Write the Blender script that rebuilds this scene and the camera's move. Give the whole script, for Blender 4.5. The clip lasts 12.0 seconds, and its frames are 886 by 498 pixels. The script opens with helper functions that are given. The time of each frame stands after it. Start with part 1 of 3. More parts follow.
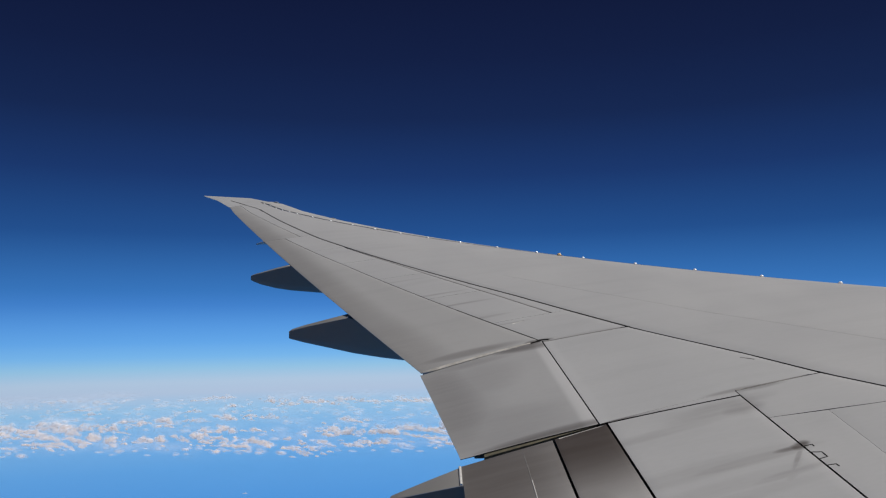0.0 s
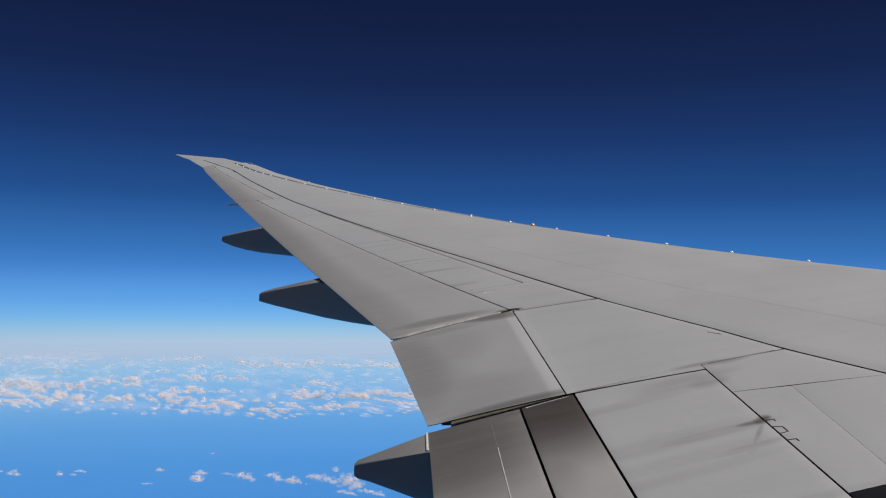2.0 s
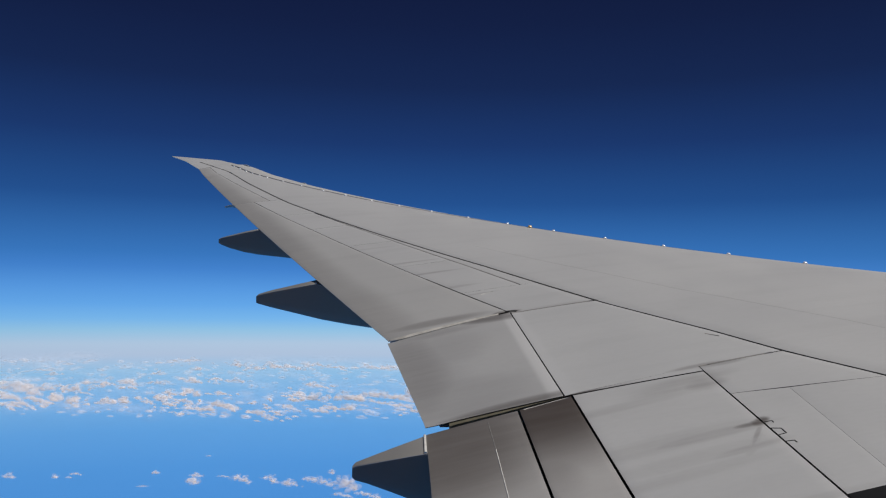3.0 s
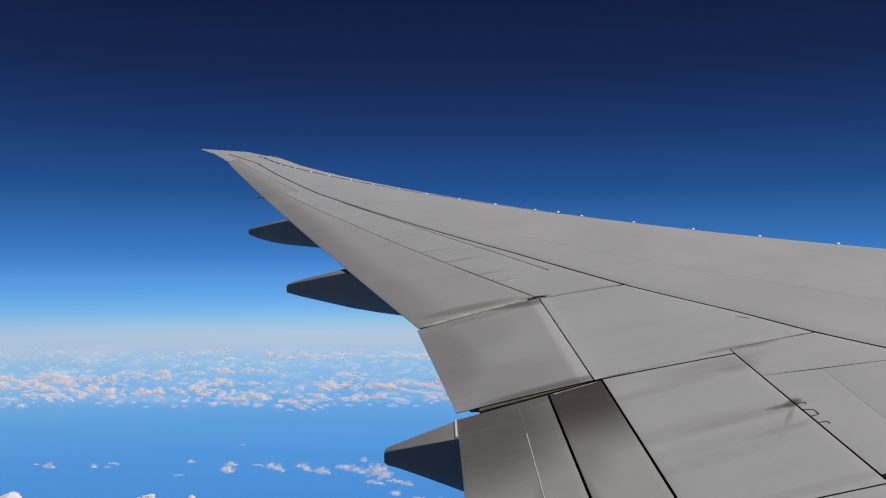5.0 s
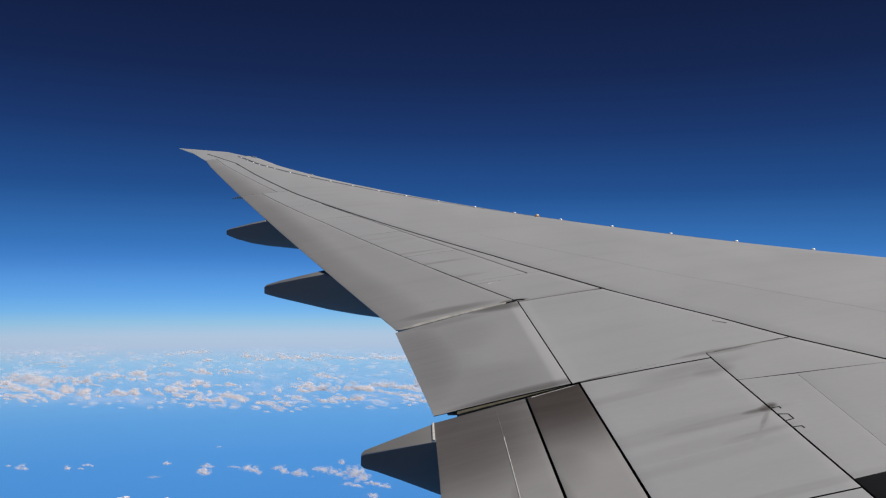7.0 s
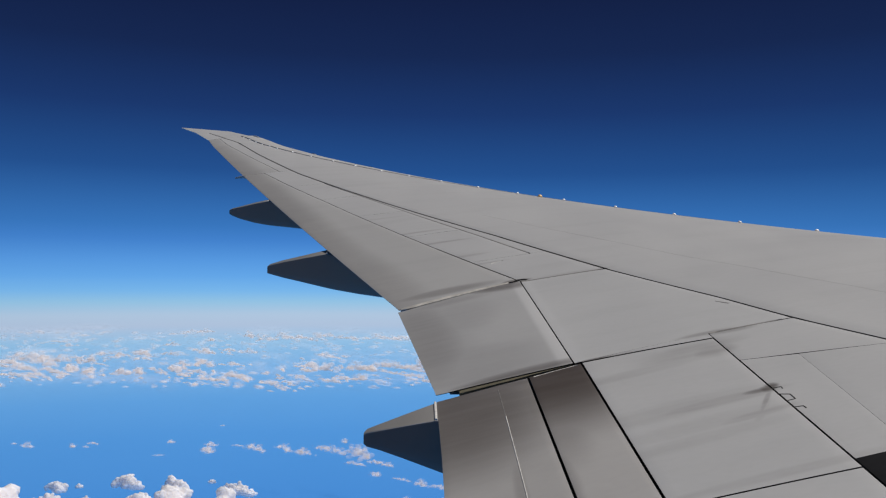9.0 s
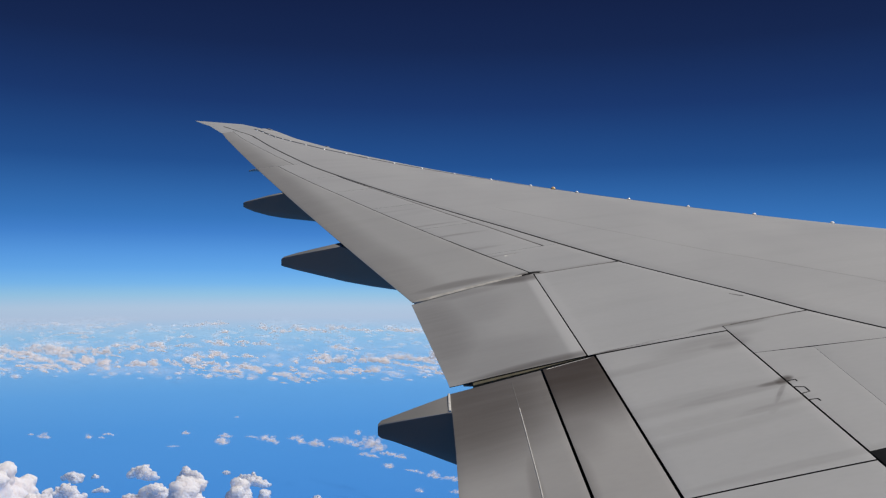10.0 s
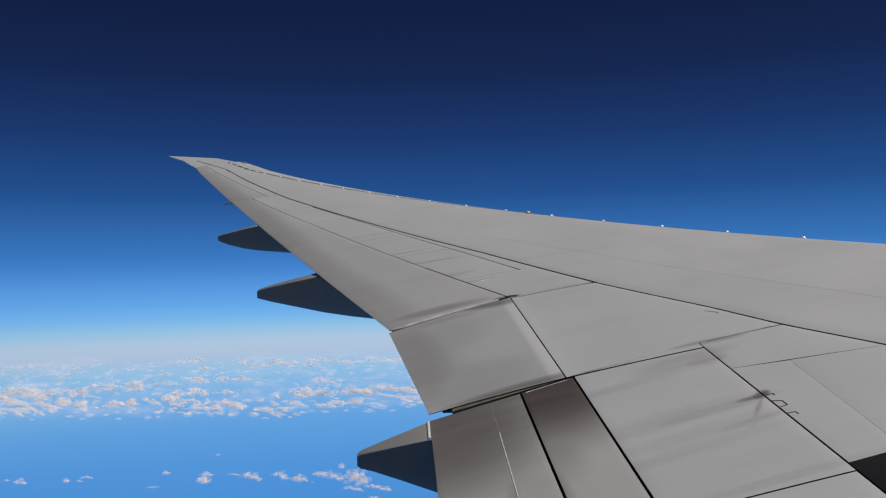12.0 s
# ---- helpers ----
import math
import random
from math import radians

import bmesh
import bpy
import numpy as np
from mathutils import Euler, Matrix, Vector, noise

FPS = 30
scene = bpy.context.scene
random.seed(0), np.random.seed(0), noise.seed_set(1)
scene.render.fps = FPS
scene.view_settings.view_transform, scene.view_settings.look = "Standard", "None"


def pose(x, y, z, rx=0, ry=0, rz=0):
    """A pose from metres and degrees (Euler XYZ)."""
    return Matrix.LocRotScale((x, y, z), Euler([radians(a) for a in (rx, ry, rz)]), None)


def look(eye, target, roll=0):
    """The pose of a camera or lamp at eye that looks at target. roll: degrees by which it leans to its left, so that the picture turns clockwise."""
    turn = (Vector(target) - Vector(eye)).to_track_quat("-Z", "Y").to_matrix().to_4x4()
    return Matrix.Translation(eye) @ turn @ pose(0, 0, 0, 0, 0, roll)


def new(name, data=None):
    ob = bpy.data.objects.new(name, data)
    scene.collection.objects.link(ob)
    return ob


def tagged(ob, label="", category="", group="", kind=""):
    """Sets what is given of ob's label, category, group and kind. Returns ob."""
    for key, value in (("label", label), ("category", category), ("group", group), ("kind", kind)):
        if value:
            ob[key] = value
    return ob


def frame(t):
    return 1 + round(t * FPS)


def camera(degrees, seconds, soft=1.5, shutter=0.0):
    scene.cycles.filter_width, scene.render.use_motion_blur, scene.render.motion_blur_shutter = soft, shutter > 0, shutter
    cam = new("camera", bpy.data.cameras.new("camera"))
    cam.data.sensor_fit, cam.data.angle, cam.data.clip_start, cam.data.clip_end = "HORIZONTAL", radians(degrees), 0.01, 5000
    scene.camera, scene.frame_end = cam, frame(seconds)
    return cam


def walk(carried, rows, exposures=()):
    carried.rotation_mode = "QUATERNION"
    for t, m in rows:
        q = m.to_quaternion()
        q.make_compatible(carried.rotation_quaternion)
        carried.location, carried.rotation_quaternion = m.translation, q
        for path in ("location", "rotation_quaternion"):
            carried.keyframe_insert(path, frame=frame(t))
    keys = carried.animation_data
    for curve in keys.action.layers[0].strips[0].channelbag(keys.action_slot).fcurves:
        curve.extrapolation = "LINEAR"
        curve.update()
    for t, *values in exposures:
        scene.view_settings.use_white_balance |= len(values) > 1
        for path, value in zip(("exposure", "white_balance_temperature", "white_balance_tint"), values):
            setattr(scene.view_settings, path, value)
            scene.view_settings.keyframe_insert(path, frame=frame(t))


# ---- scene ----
# The eye is at a cabin window: x runs towards the nose, y out along the wing, z up; the sea lies far below.
cam = camera(56.7, 12.0, soft=1.2)
scene.cycles.transparent_max_bounces = 96
ROWS = [
    (0, -0.002, -0.029, 0.015, 0.50, 6.52, 0.93),
    (0.5, -0.005, -0.024, 0.022, 0.41, 6.27, 0.52),
    (1, -0.001, -0.010, 0.013, 0.05, 5.02, 0.89),
    (1.5, 0.000, -0.004, 0.015, -1.00, 4.04, 0.88),
    (2, 0.007, 0.009, 0.020, -1.48, 4.22, -0.60),
    (2.5, -0.005, 0.016, 0.014, -1.53, 4.02, 0.38),
    (3, -0.007, 0.014, 0.016, -1.73, 4.37, -0.58),
    (3.2, -0.021, 0.002, 0.015, -1.66, 4.40, -0.36),
    (4.8, -0.009, -0.029, 0.004, 0.57, 3.88, -0.52),
    (5, -0.004, -0.018, 0.000, 0.29, 3.53, 0.21),
    (5.5, 0.004, 0.002, 0.004, -0.18, 3.32, -0.43),
    (6, 0.000, 0.003, -0.002, -0.44, 3.32, -0.36),
    (6.5, -0.002, -0.002, 0.008, -0.98, 3.59, -0.43),
    (7, 0.002, -0.001, 0.004, -1.16, 3.68, -0.18),
    (7.2, -0.014, 0.002, -0.000, -1.29, 3.55, -0.08),
    (8.8, -0.014, -0.002, -0.002, -1.22, 2.54, -0.11),
    (9, 0.003, 0.007, -0.003, -0.97, 2.32, -0.34),
    (9.5, 0.000, 0.000, 0.000, 0.00, 1.97, 0.00),
    (10, -0.006, -0.014, -0.001, -0.09, 1.78, -0.33),
    (10.5, 0.007, 0.002, -0.005, -0.85, 1.87, -0.74),
    (11, 0.023, 0.011, -0.029, -1.68, 1.58, 0.70),
    (11.5, 0.026, 0.019, -0.020, -1.52, 2.65, 0.31),
    (12, 0.031, 0.007, -0.025, -1.49, 3.74, 1.52),
]
walk(cam, [(t, pose(x, y, z, 90 + pitch, roll, yaw)) for t, x, y, z, yaw, pitch, roll in ROWS])

# ---- world and sun ----
SUN_FROM = Vector((0.54, 0.02, 0.84)).normalized()
SUN_STRENGTH = 4.05
SKY_STRENGTH = 0.10

world = bpy.data.worlds.new("sky")
scene.world = world
world.use_nodes = True
wt = world.node_tree
wt.nodes.clear()


def wnode(kind, **sets):
    n = wt.nodes.new(kind)
    for k, v in sets.items():
        n.inputs[k].default_value = v
    return n


def fill_ramp(node, stops):
    el = node.color_ramp.elements
    while len(el) > 1:
        el.remove(el[-1])
    el[0].position, el[0].color = stops[0][0], (*stops[0][1], 1)
    for p, c in stops[1:]:
        e = el.new(p)
        e.color = (*c, 1)


sky = wt.nodes.new("ShaderNodeTexSky")
sky.sky_type, sky.sun_disc = "NISHITA", False
sky.sun_elevation = math.asin(SUN_FROM.z)
sky.sun_rotation = math.atan2(SUN_FROM.x, SUN_FROM.y)
sky.altitude, sky.air_density, sky.dust_density, sky.ozone_density = 10500, 1.0, 0.6, 2.0
coord = wt.nodes.new("ShaderNodeTexCoord")
split = wt.nodes.new("ShaderNodeSeparateXYZ")
wt.links.new(coord.outputs["Generated"], split.inputs[0])
height = wt.nodes.new("ShaderNodeMapRange")
height.inputs["From Min"].default_value, height.inputs["From Max"].default_value = -0.40, 0.40
wt.links.new(split.outputs["Z"], height.inputs["Value"])
# thin high-altitude air: blue over the sea, pale haze at its edge, then blue, then nearly black overhead
air = wt.nodes.new("ShaderNodeValToRGB")
fill_ramp(air, [
    (0.00, (0.048, 0.225, 0.640)),
    (0.18, (0.064, 0.265, 0.690)),
    (0.28, (0.086, 0.315, 0.735)),
    (0.33, (0.120, 0.368, 0.768)),
    (0.375, (0.195, 0.450, 0.792)),
    (0.412, (0.290, 0.525, 0.780)),
    (0.435, (0.43, 0.54, 0.715)),
    (0.451, (0.43, 0.565, 0.735)),
    (0.470, (0.285, 0.535, 0.765)),
    (0.486, (0.175, 0.455, 0.82)),
    (0.506, (0.115, 0.372, 0.80)),
    (0.530, (0.085, 0.305, 0.735)),
    (0.560, (0.048, 0.212, 0.6)),
    (0.581, (0.034, 0.174, 0.505)),
    (0.663, (0.0132, 0.076, 0.27)),
    (0.750, (0.0082, 0.035, 0.148)),
    (0.834, (0.0058, 0.0175, 0.077)),
    (0.919, (0.0046, 0.0108, 0.051)),
    (1.000, (0.0038, 0.0074, 0.037)),
])
wt.links.new(height.outputs[0], air.inputs[0])
blend = wt.nodes.new("ShaderNodeMix")
blend.data_type = "RGBA"
blend.inputs["Factor"].default_value = 0.95
skyscale = wt.nodes.new("ShaderNodeVectorMath")
skyscale.operation = "SCALE"
skyscale.inputs["Scale"].default_value = SKY_STRENGTH
wt.links.new(sky.outputs[0], skyscale.inputs[0])
wt.links.new(skyscale.outputs[0], blend.inputs["A"])
wt.links.new(air.outputs[0], blend.inputs["B"])
back = wnode("ShaderNodeBackground", Strength=1.0)
# lens vignetting put into the sky's colour: darker to both sides, a little more towards the sun's side
aft = wt.nodes.new("ShaderNodeMath")
aft.operation = "MULTIPLY_ADD"
slope = wt.nodes.new("ShaderNodeMath")
slope.operation = "MULTIPLY_ADD"
slope.inputs[1].default_value, slope.inputs[2].default_value = -0.28, -0.05
wt.links.new(split.outputs["X"], slope.inputs[0])
wt.links.new(split.outputs["X"], aft.inputs[0])
wt.links.new(slope.outputs[0], aft.inputs[1])
aft.inputs[2].default_value = 1.015
tilted = wt.nodes.new("ShaderNodeVectorMath")
tilted.operation = "SCALE"
wt.links.new(blend.outputs["Result"], tilted.inputs[0])
wt.links.new(aft.outputs[0], tilted.inputs["Scale"])
wt.links.new(tilted.outputs[0], back.inputs["Color"])
wout = wt.nodes.new("ShaderNodeOutputWorld")
wt.links.new(back.outputs[0], wout.inputs[0])

sun_data = bpy.data.lights.new("sun", "SUN")
sun_data.energy, sun_data.angle, sun_data.color = SUN_STRENGTH, radians(0.53), (1.0, 0.955, 0.90)
sun = new("sun", sun_data)
sun.matrix_world = look(SUN_FROM * 60, (0, 0, 0))


# ---- materials ----
def material(name, base, rough=0.5, metal=0.0, spec=0.5):
    m = bpy.data.materials.new(name)
    m.use_nodes = True
    b = m.node_tree.nodes["Principled BSDF"]
    b.inputs["Base Color"].default_value = (*base, 1)
    b.inputs["Roughness"].default_value = rough
    b.inputs["Metallic"].default_value = metal
    b.inputs["Specular IOR Level"].default_value = spec
    return m, m.node_tree, b


def add(nt, kind, **props):
    n = nt.nodes.new(kind)
    for k, v in props.items():
        setattr(n, k, v)
    return n


def math_node(nt, op, a, b=None, clamp=False):
    n = nt.nodes.new("ShaderNodeMath")
    n.operation, n.use_clamp = op, clamp
    for i, v in enumerate((a, b)):
        if v is None:
            continue
        if isinstance(v, (int, float)):
            n.inputs[i].default_value = v
        else:
            nt.links.new(v, n.inputs[i])
    return n.outputs[0]


def mixed(nt, fac, a, b, mode="MIX"):
    n = nt.nodes.new("ShaderNodeMix")
    n.data_type, n.blend_type = "RGBA", mode
    for key, v in (("Factor", fac), ("A", a), ("B", b)):
        if isinstance(v, (int, float)):
            n.inputs[key].default_value = v
        elif isinstance(v, tuple):
            n.inputs[key].default_value = (*v, 1)
        else:
            nt.links.new(v, n.inputs[key])
    return n.outputs["Result"]


def noise_at(nt, vec, scale, stretch=(1, 1, 1), detail=4.0, rough=0.55):
    mp = nt.nodes.new("ShaderNodeMapping")
    mp.inputs["Scale"].default_value = stretch
    nt.links.new(vec, mp.inputs["Vector"])
    n = nt.nodes.new("ShaderNodeTexNoise")
    n.inputs["Scale"].default_value, n.inputs["Detail"].default_value, n.inputs["Roughness"].default_value = scale, detail, rough
    nt.links.new(mp.outputs[0], n.inputs["Vector"])
    return n.outputs["Fac"]


def ranged(nt, v, lo, hi, a, b, smooth=True):
    n = nt.nodes.new("ShaderNodeMapRange")
    n.interpolation_type = "SMOOTHSTEP" if smooth else "LINEAR"
    for key, x in (("From Min", lo), ("From Max", hi), ("To Min", a), ("To Max", b)):
        n.inputs[key].default_value = x
    nt.links.new(v, n.inputs["Value"])
    return n.outputs[0]


# soot and grease left by the airflow, and darker trailing edges: centre x, y, half length, half width, strength, turn
# in degrees
SKIN_SOOT = [
    (2.44, 6.055, 0.14, 0.040, 0.75, 0), (2.15, 6.03, 0.50, 0.075, 0.30, 2), (1.80, 6.06, 0.80, 0.13, 0.15, 3),
    (2.43, 5.90, 0.24, 0.020, 0.40, 58), (2.34, 5.75, 0.20, 0.04, 0.16, 56), (2.50, 6.055, 0.07, 0.055, 1.0, 0), (2.54, 6.09, 0.07, 0.05, 1.0, 30), (2.30, 5.72, 0.30, 0.05, 0.24, 6), (1.90, 5.75, 0.6, 0.10, 0.12, 3),
    (2.25, 7.06, 0.50, 0.16, 0.20, 12), (2.42, 6.98, 0.20, 0.14, 0.34, 8), (2.72, 7.36, 0.22, 0.05, 0.40, 0), (1.75, 6.85, 0.70, 0.08, 0.16, 4), (2.50, 7.40, 0.26, 0.045, 0.42, 2),
    (2.15, 4.94, 0.75, 0.05, 0.18, 0), (0.35, 11.4, 0.50, 0.06, 0.30, 0), (0.10, 12.3, 0.55, 0.05, 0.34, 0), (-0.3, 13.1, 0.60, 0.05, 0.30, 0),
    (-0.9, 14.4, 0.55, 0.05, 0.20, 0), (1.75, 5.55, 0.70, 0.08, 0.12, 3), (1.62, 7.325, 0.34, 0.030, 0.30, -3), (1.49, 7.328, 0.17, 0.016, 0.85, -3), 
    (1.15, 10.0, 0.10, 0.06, 0.75, 0), (1.70, 9.96, 0.5, 0.05, 0.18, 0), (0.75, 10.93, 0.30, 0.03, 0.3, 0),
]
# the long ones darken the trailing edges of flaperon, flap and aileron
FLAP_SOOT_AND_EDGE = [
    (0.90, 7.40, 0.70, 0.10, 0.62, 0), (0.40, 7.75, 0.70, 0.45, 0.16, 0), (0.92, 9.88, 0.45, 0.12, 0.66, -4),
    (0.10, 9.75, 0.6, 0.14, 0.28, 0), (0.15, 10.12, 0.70, 0.12, 0.45, 0), (1.15, 7.42, 0.35, 0.06, 0.5, 0), (-0.15, 8.4, 0.40, 1.3, 0.20, 8),
    (0.90, 5.0, 0.30, 0.9, 0.28, 0), (1.0, 9.98, 0.12, 0.10, 0.8, 0), (-0.85, 11.1, 0.50, 2.2, 0.30, 22), (-3.95, 18.8, 0.52, 11.0, 0.36, 21.8),
    (-6.2, 24.4, 0.40, 3.6, 0.30, 22), (-0.10, 8.7, 0.42, 1.3, 0.36, 8), (0.35, 9.2, 0.45, 0.5, 0.14, 0),
]
VANE_SOOT = [(1.10, 7.34, 1.30, 1.22, 0.97, -6), (0.98, 6.80, 0.30, 1.10, 0.46, 0), (1.34, 6.95, 0.10, 0.55, 0.80, 0), (0.92, 5.4, 0.08, 1.0, 0.25, 0)]
INNER_SOOT = [(0.25, 6.95, 0.80, 1.15, 0.78, 0), (0.80, 7.05, 0.55, 0.85, 0.60, 0), (0.62, 4.9, 0.05, 1.2, 0.30, 0), (0.60, 7.18, 0.60, 0.08, 0.72, 0)]


def wing_paint(name, tone, soot=(), calm=0.6, nose_light=None):
    m, nt, b = material(name, tone, 0.42, 0.0, 0.45)
    vec = add(nt, "ShaderNodeTexCoord").outputs["Object"]
    streak = noise_at(nt, vec, 1.0, (0.45, 3.0, 0.2), 4.0, 0.5)
    blotch = noise_at(nt, vec, 0.9, (1, 0.7, 1), 3.0)
    grain = noise_at(nt, vec, 26.0, (0.4, 1, 1), 3.0)
    col = mixed(nt, ranged(nt, streak, 0.45, 0.75, 0.0, 0.5), tone, tuple(c * 0.87 for c in tone))
    col = mixed(nt, ranged(nt, blotch, 0.35, 0.7, 0.0, 0.35), col, tuple(c * f for c, f in zip(tone, (1.06, 1.055, 1.05))))
    col = mixed(nt, ranged(nt, grain, 0.3, 0.8, 0.0, 0.20), col, tuple(c * 0.84 for c in tone))
    sp = add(nt, "ShaderNodeSeparateXYZ")
    nt.links.new(vec, sp.inputs[0])
    if nose_light:
        x0, slope, lo0, lo1, hi0, hi1, k = nose_light
        off = math_node(nt, "SUBTRACT", math_node(nt, "SUBTRACT", sp.outputs["X"], x0), math_node(nt, "MULTIPLY", sp.outputs["Y"], slope))
        inside = math_node(nt, "MULTIPLY", ranged(nt, off, lo0, lo1, 0, 1), ranged(nt, off, hi0, hi1, 1, 0))
        col = mixed(nt, math_node(nt, "MULTIPLY", inside, k), col, (0.478, 0.482, 0.488))
    # this list also carries the inner fairing's painted shade and the darker trailing edges
    if soot:
        wisps = ranged(nt, noise_at(nt, vec, 2.2, (0.6, 6.0, 0.2), 4.0), 0.3, 0.7, calm, 1.0)
        total = None
        for cx, cy, rx, ry, k, turn in soot:
            ex, ey = math_node(nt, "SUBTRACT", sp.outputs["X"], cx), math_node(nt, "SUBTRACT", sp.outputs["Y"], cy)
            co, si = math.cos(radians(turn)), math.sin(radians(turn))
            dx = math_node(nt, "ADD", math_node(nt, "MULTIPLY", ex, co / rx), math_node(nt, "MULTIPLY", ey, si / rx))
            dy = math_node(nt, "SUBTRACT", math_node(nt, "MULTIPLY", ey, co / ry), math_node(nt, "MULTIPLY", ex, si / ry))
            d2 = math_node(nt, "ADD", math_node(nt, "MULTIPLY", dx, dx), math_node(nt, "MULTIPLY", dy, dy))
            f = math_node(nt, "MULTIPLY", ranged(nt, d2, 0.0, 1.6, 1.0, 0.0), k)
            total = f if total is None else math_node(nt, "MAXIMUM", total, f)
        col = mixed(nt, math_node(nt, "MULTIPLY", total, wisps), col, (0.046, 0.036, 0.030))
    nt.links.new(col, b.inputs["Base Color"])
    nt.links.new(ranged(nt, blotch, 0.3, 0.7, 0.42, 0.50), b.inputs["Roughness"])
    bump = add(nt, "ShaderNodeBump")
    bump.inputs["Strength"].default_value, bump.inputs["Distance"].default_value = 0.10, 0.010
    nt.links.new(noise_at(nt, vec, 1.6, (1, 1, 0.3), 3.0), bump.inputs["Height"])
    nt.links.new(bump.outputs[0], b.inputs["Normal"])
    return m


PAINT = wing_paint("wing_paint", (0.366, 0.370, 0.376), SKIN_SOOT)
# pale bands along the flaperon's hinge: light on its rounded nose, painted in
HINGE0, HINGE_K = 1.8223, -0.07116
FIXED_PAINT = wing_paint("fixed_panel_paint", (0.372, 0.377, 0.383), SKIN_SOOT, 0.6, (HINGE0, HINGE_K, -0.02, 0.0, 0.0, 0.16, 0.45))
FLAPERON_PAINT = wing_paint("flaperon_paint", (0.320, 0.322, 0.326), FLAP_SOOT_AND_EDGE, 0.8, (HINGE0, HINGE_K, -0.150, -0.085, -0.01, 0.02, 0.52))
OUTER_PAINT = wing_paint("outer_flap_paint", (0.332, 0.333, 0.333), FLAP_SOOT_AND_EDGE, 0.86)
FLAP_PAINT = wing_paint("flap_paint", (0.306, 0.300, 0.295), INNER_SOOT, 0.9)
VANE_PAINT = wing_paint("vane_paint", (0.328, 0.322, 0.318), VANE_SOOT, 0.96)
FAIRING_LIT_TOP = wing_paint("fairing_lit_top", (0.168, 0.165, 0.163))
# flank shade put into the colour: brown against blue bounce, darkest on inner fairing
FAIRING_FLANK_SHADE = wing_paint("fairing_flank_shade", (0.240, 0.142, 0.096), [(0.0, 7.0, 3.0, 1.6, 0.50, 0)], 0.9)
SLAT_METAL = wing_paint("slat_finish", (0.400, 0.400, 0.400))


def plain(name, tone, rough, spec=0.5, metal=0.0, vary=0.3, scale=14.0):
    m, nt, b = material(name, tone, rough, metal, spec)
    vec = add(nt, "ShaderNodeTexCoord").outputs["Object"]
    n = noise_at(nt, vec, scale, (1, 1, 1), 4.0)
    nt.links.new(mixed(nt, ranged(nt, n, 0.3, 0.7, 0, 1), tone, tuple(c * (1 - vary) for c in tone)), b.inputs["Base Color"])
    return m


CAVITY = plain("gap_dark", (0.018, 0.017, 0.016), 0.9, 0.1)
SEALANT = plain("black_sealant", (0.012, 0.012, 0.012), 0.7, 0.2)
WALKWAY = plain("black_walkway_coating", (0.0085, 0.009, 0.011), 0.85, 0.12)
PALE_TONE = plain("pale_tone", (0.476, 0.459, 0.425), 0.6, 0.4, 0.0, 0.35, 9.0)
GREY_SEAL = plain("grey_sealant", (0.20, 0.195, 0.19), 0.6)
PALE_STRIP = plain("pale_strip", (0.561, 0.552, 0.527), 0.5)
RIB_PRIMER = plain("yellow_primer", (0.125, 0.113, 0.074), 0.6)
WHITE = plain("polished_white_metal", (0.95, 0.95, 0.95), 0.22, 0.9, 0.0, 0.03)
AMBER = plain("amber_lens", (0.80, 0.52, 0.22), 0.25, 0.6, 0.0, 0.1)
FUSELAGE_PAINT = plain("fuselage_paint", (0.72, 0.72, 0.72), 0.4, 0.5, 0.0, 0.06, 1.2)

# sea: sunlit water with the air's blue put into its colour; alpha fades with distance to stand for haze
SEA_FAR, SEA_Z = 4900.0, -280.0
SEA, nt, b = material("sea", (0.06, 0.25, 0.62), 0.45, 0.0, 0.2)
vec = add(nt, "ShaderNodeTexCoord").outputs["Object"]
swell = noise_at(nt, vec, 0.0016, (1, 0.5, 1), 5.0)
ripple = noise_at(nt, vec, 0.02, (1, 0.6, 1), 4.0)
tone = mixed(nt, ranged(nt, swell, 0.3, 0.7, 0, 1), (0.050, 0.225, 0.58), (0.075, 0.275, 0.64))
tone = mixed(nt, ranged(nt, ripple, 0.35, 0.75, 0, 0.25), tone, (0.10, 0.32, 0.68))
nt.links.new(tone, b.inputs["Base Color"])
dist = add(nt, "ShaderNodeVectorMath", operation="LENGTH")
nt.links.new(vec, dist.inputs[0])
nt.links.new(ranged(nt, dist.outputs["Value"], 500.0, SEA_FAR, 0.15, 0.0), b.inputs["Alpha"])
nt.links.new(ranged(nt, ripple, 0, 1, 0.4, 0.6), b.inputs["Roughness"])

# cloud bodies near by: light that wanders inside white droplets, thin at the foot
def cloud_body(name, tone, low, thick, thin, reach):
    m, nt, b = material(name, tone, 1.0, 0.0, 0.0)
    b.inputs["Subsurface Weight"].default_value = 1.0
    b.inputs["Subsurface Radius"].default_value = (1.0, 1.0, 1.0)
    b.inputs["Subsurface Scale"].default_value = reach
    own = add(nt, "ShaderNodeTexCoord").outputs["Object"]
    level = add(nt, "ShaderNodeSeparateXYZ")
    nt.links.new(own, level.inputs[0])
    foot = ranged(nt, level.outputs["Z"], -0.05, 0.35, low, 1.0)
    nt.links.new(math_node(nt, "MULTIPLY", foot, out_there(nt, thick, thin)), b.inputs["Alpha"])
    return m


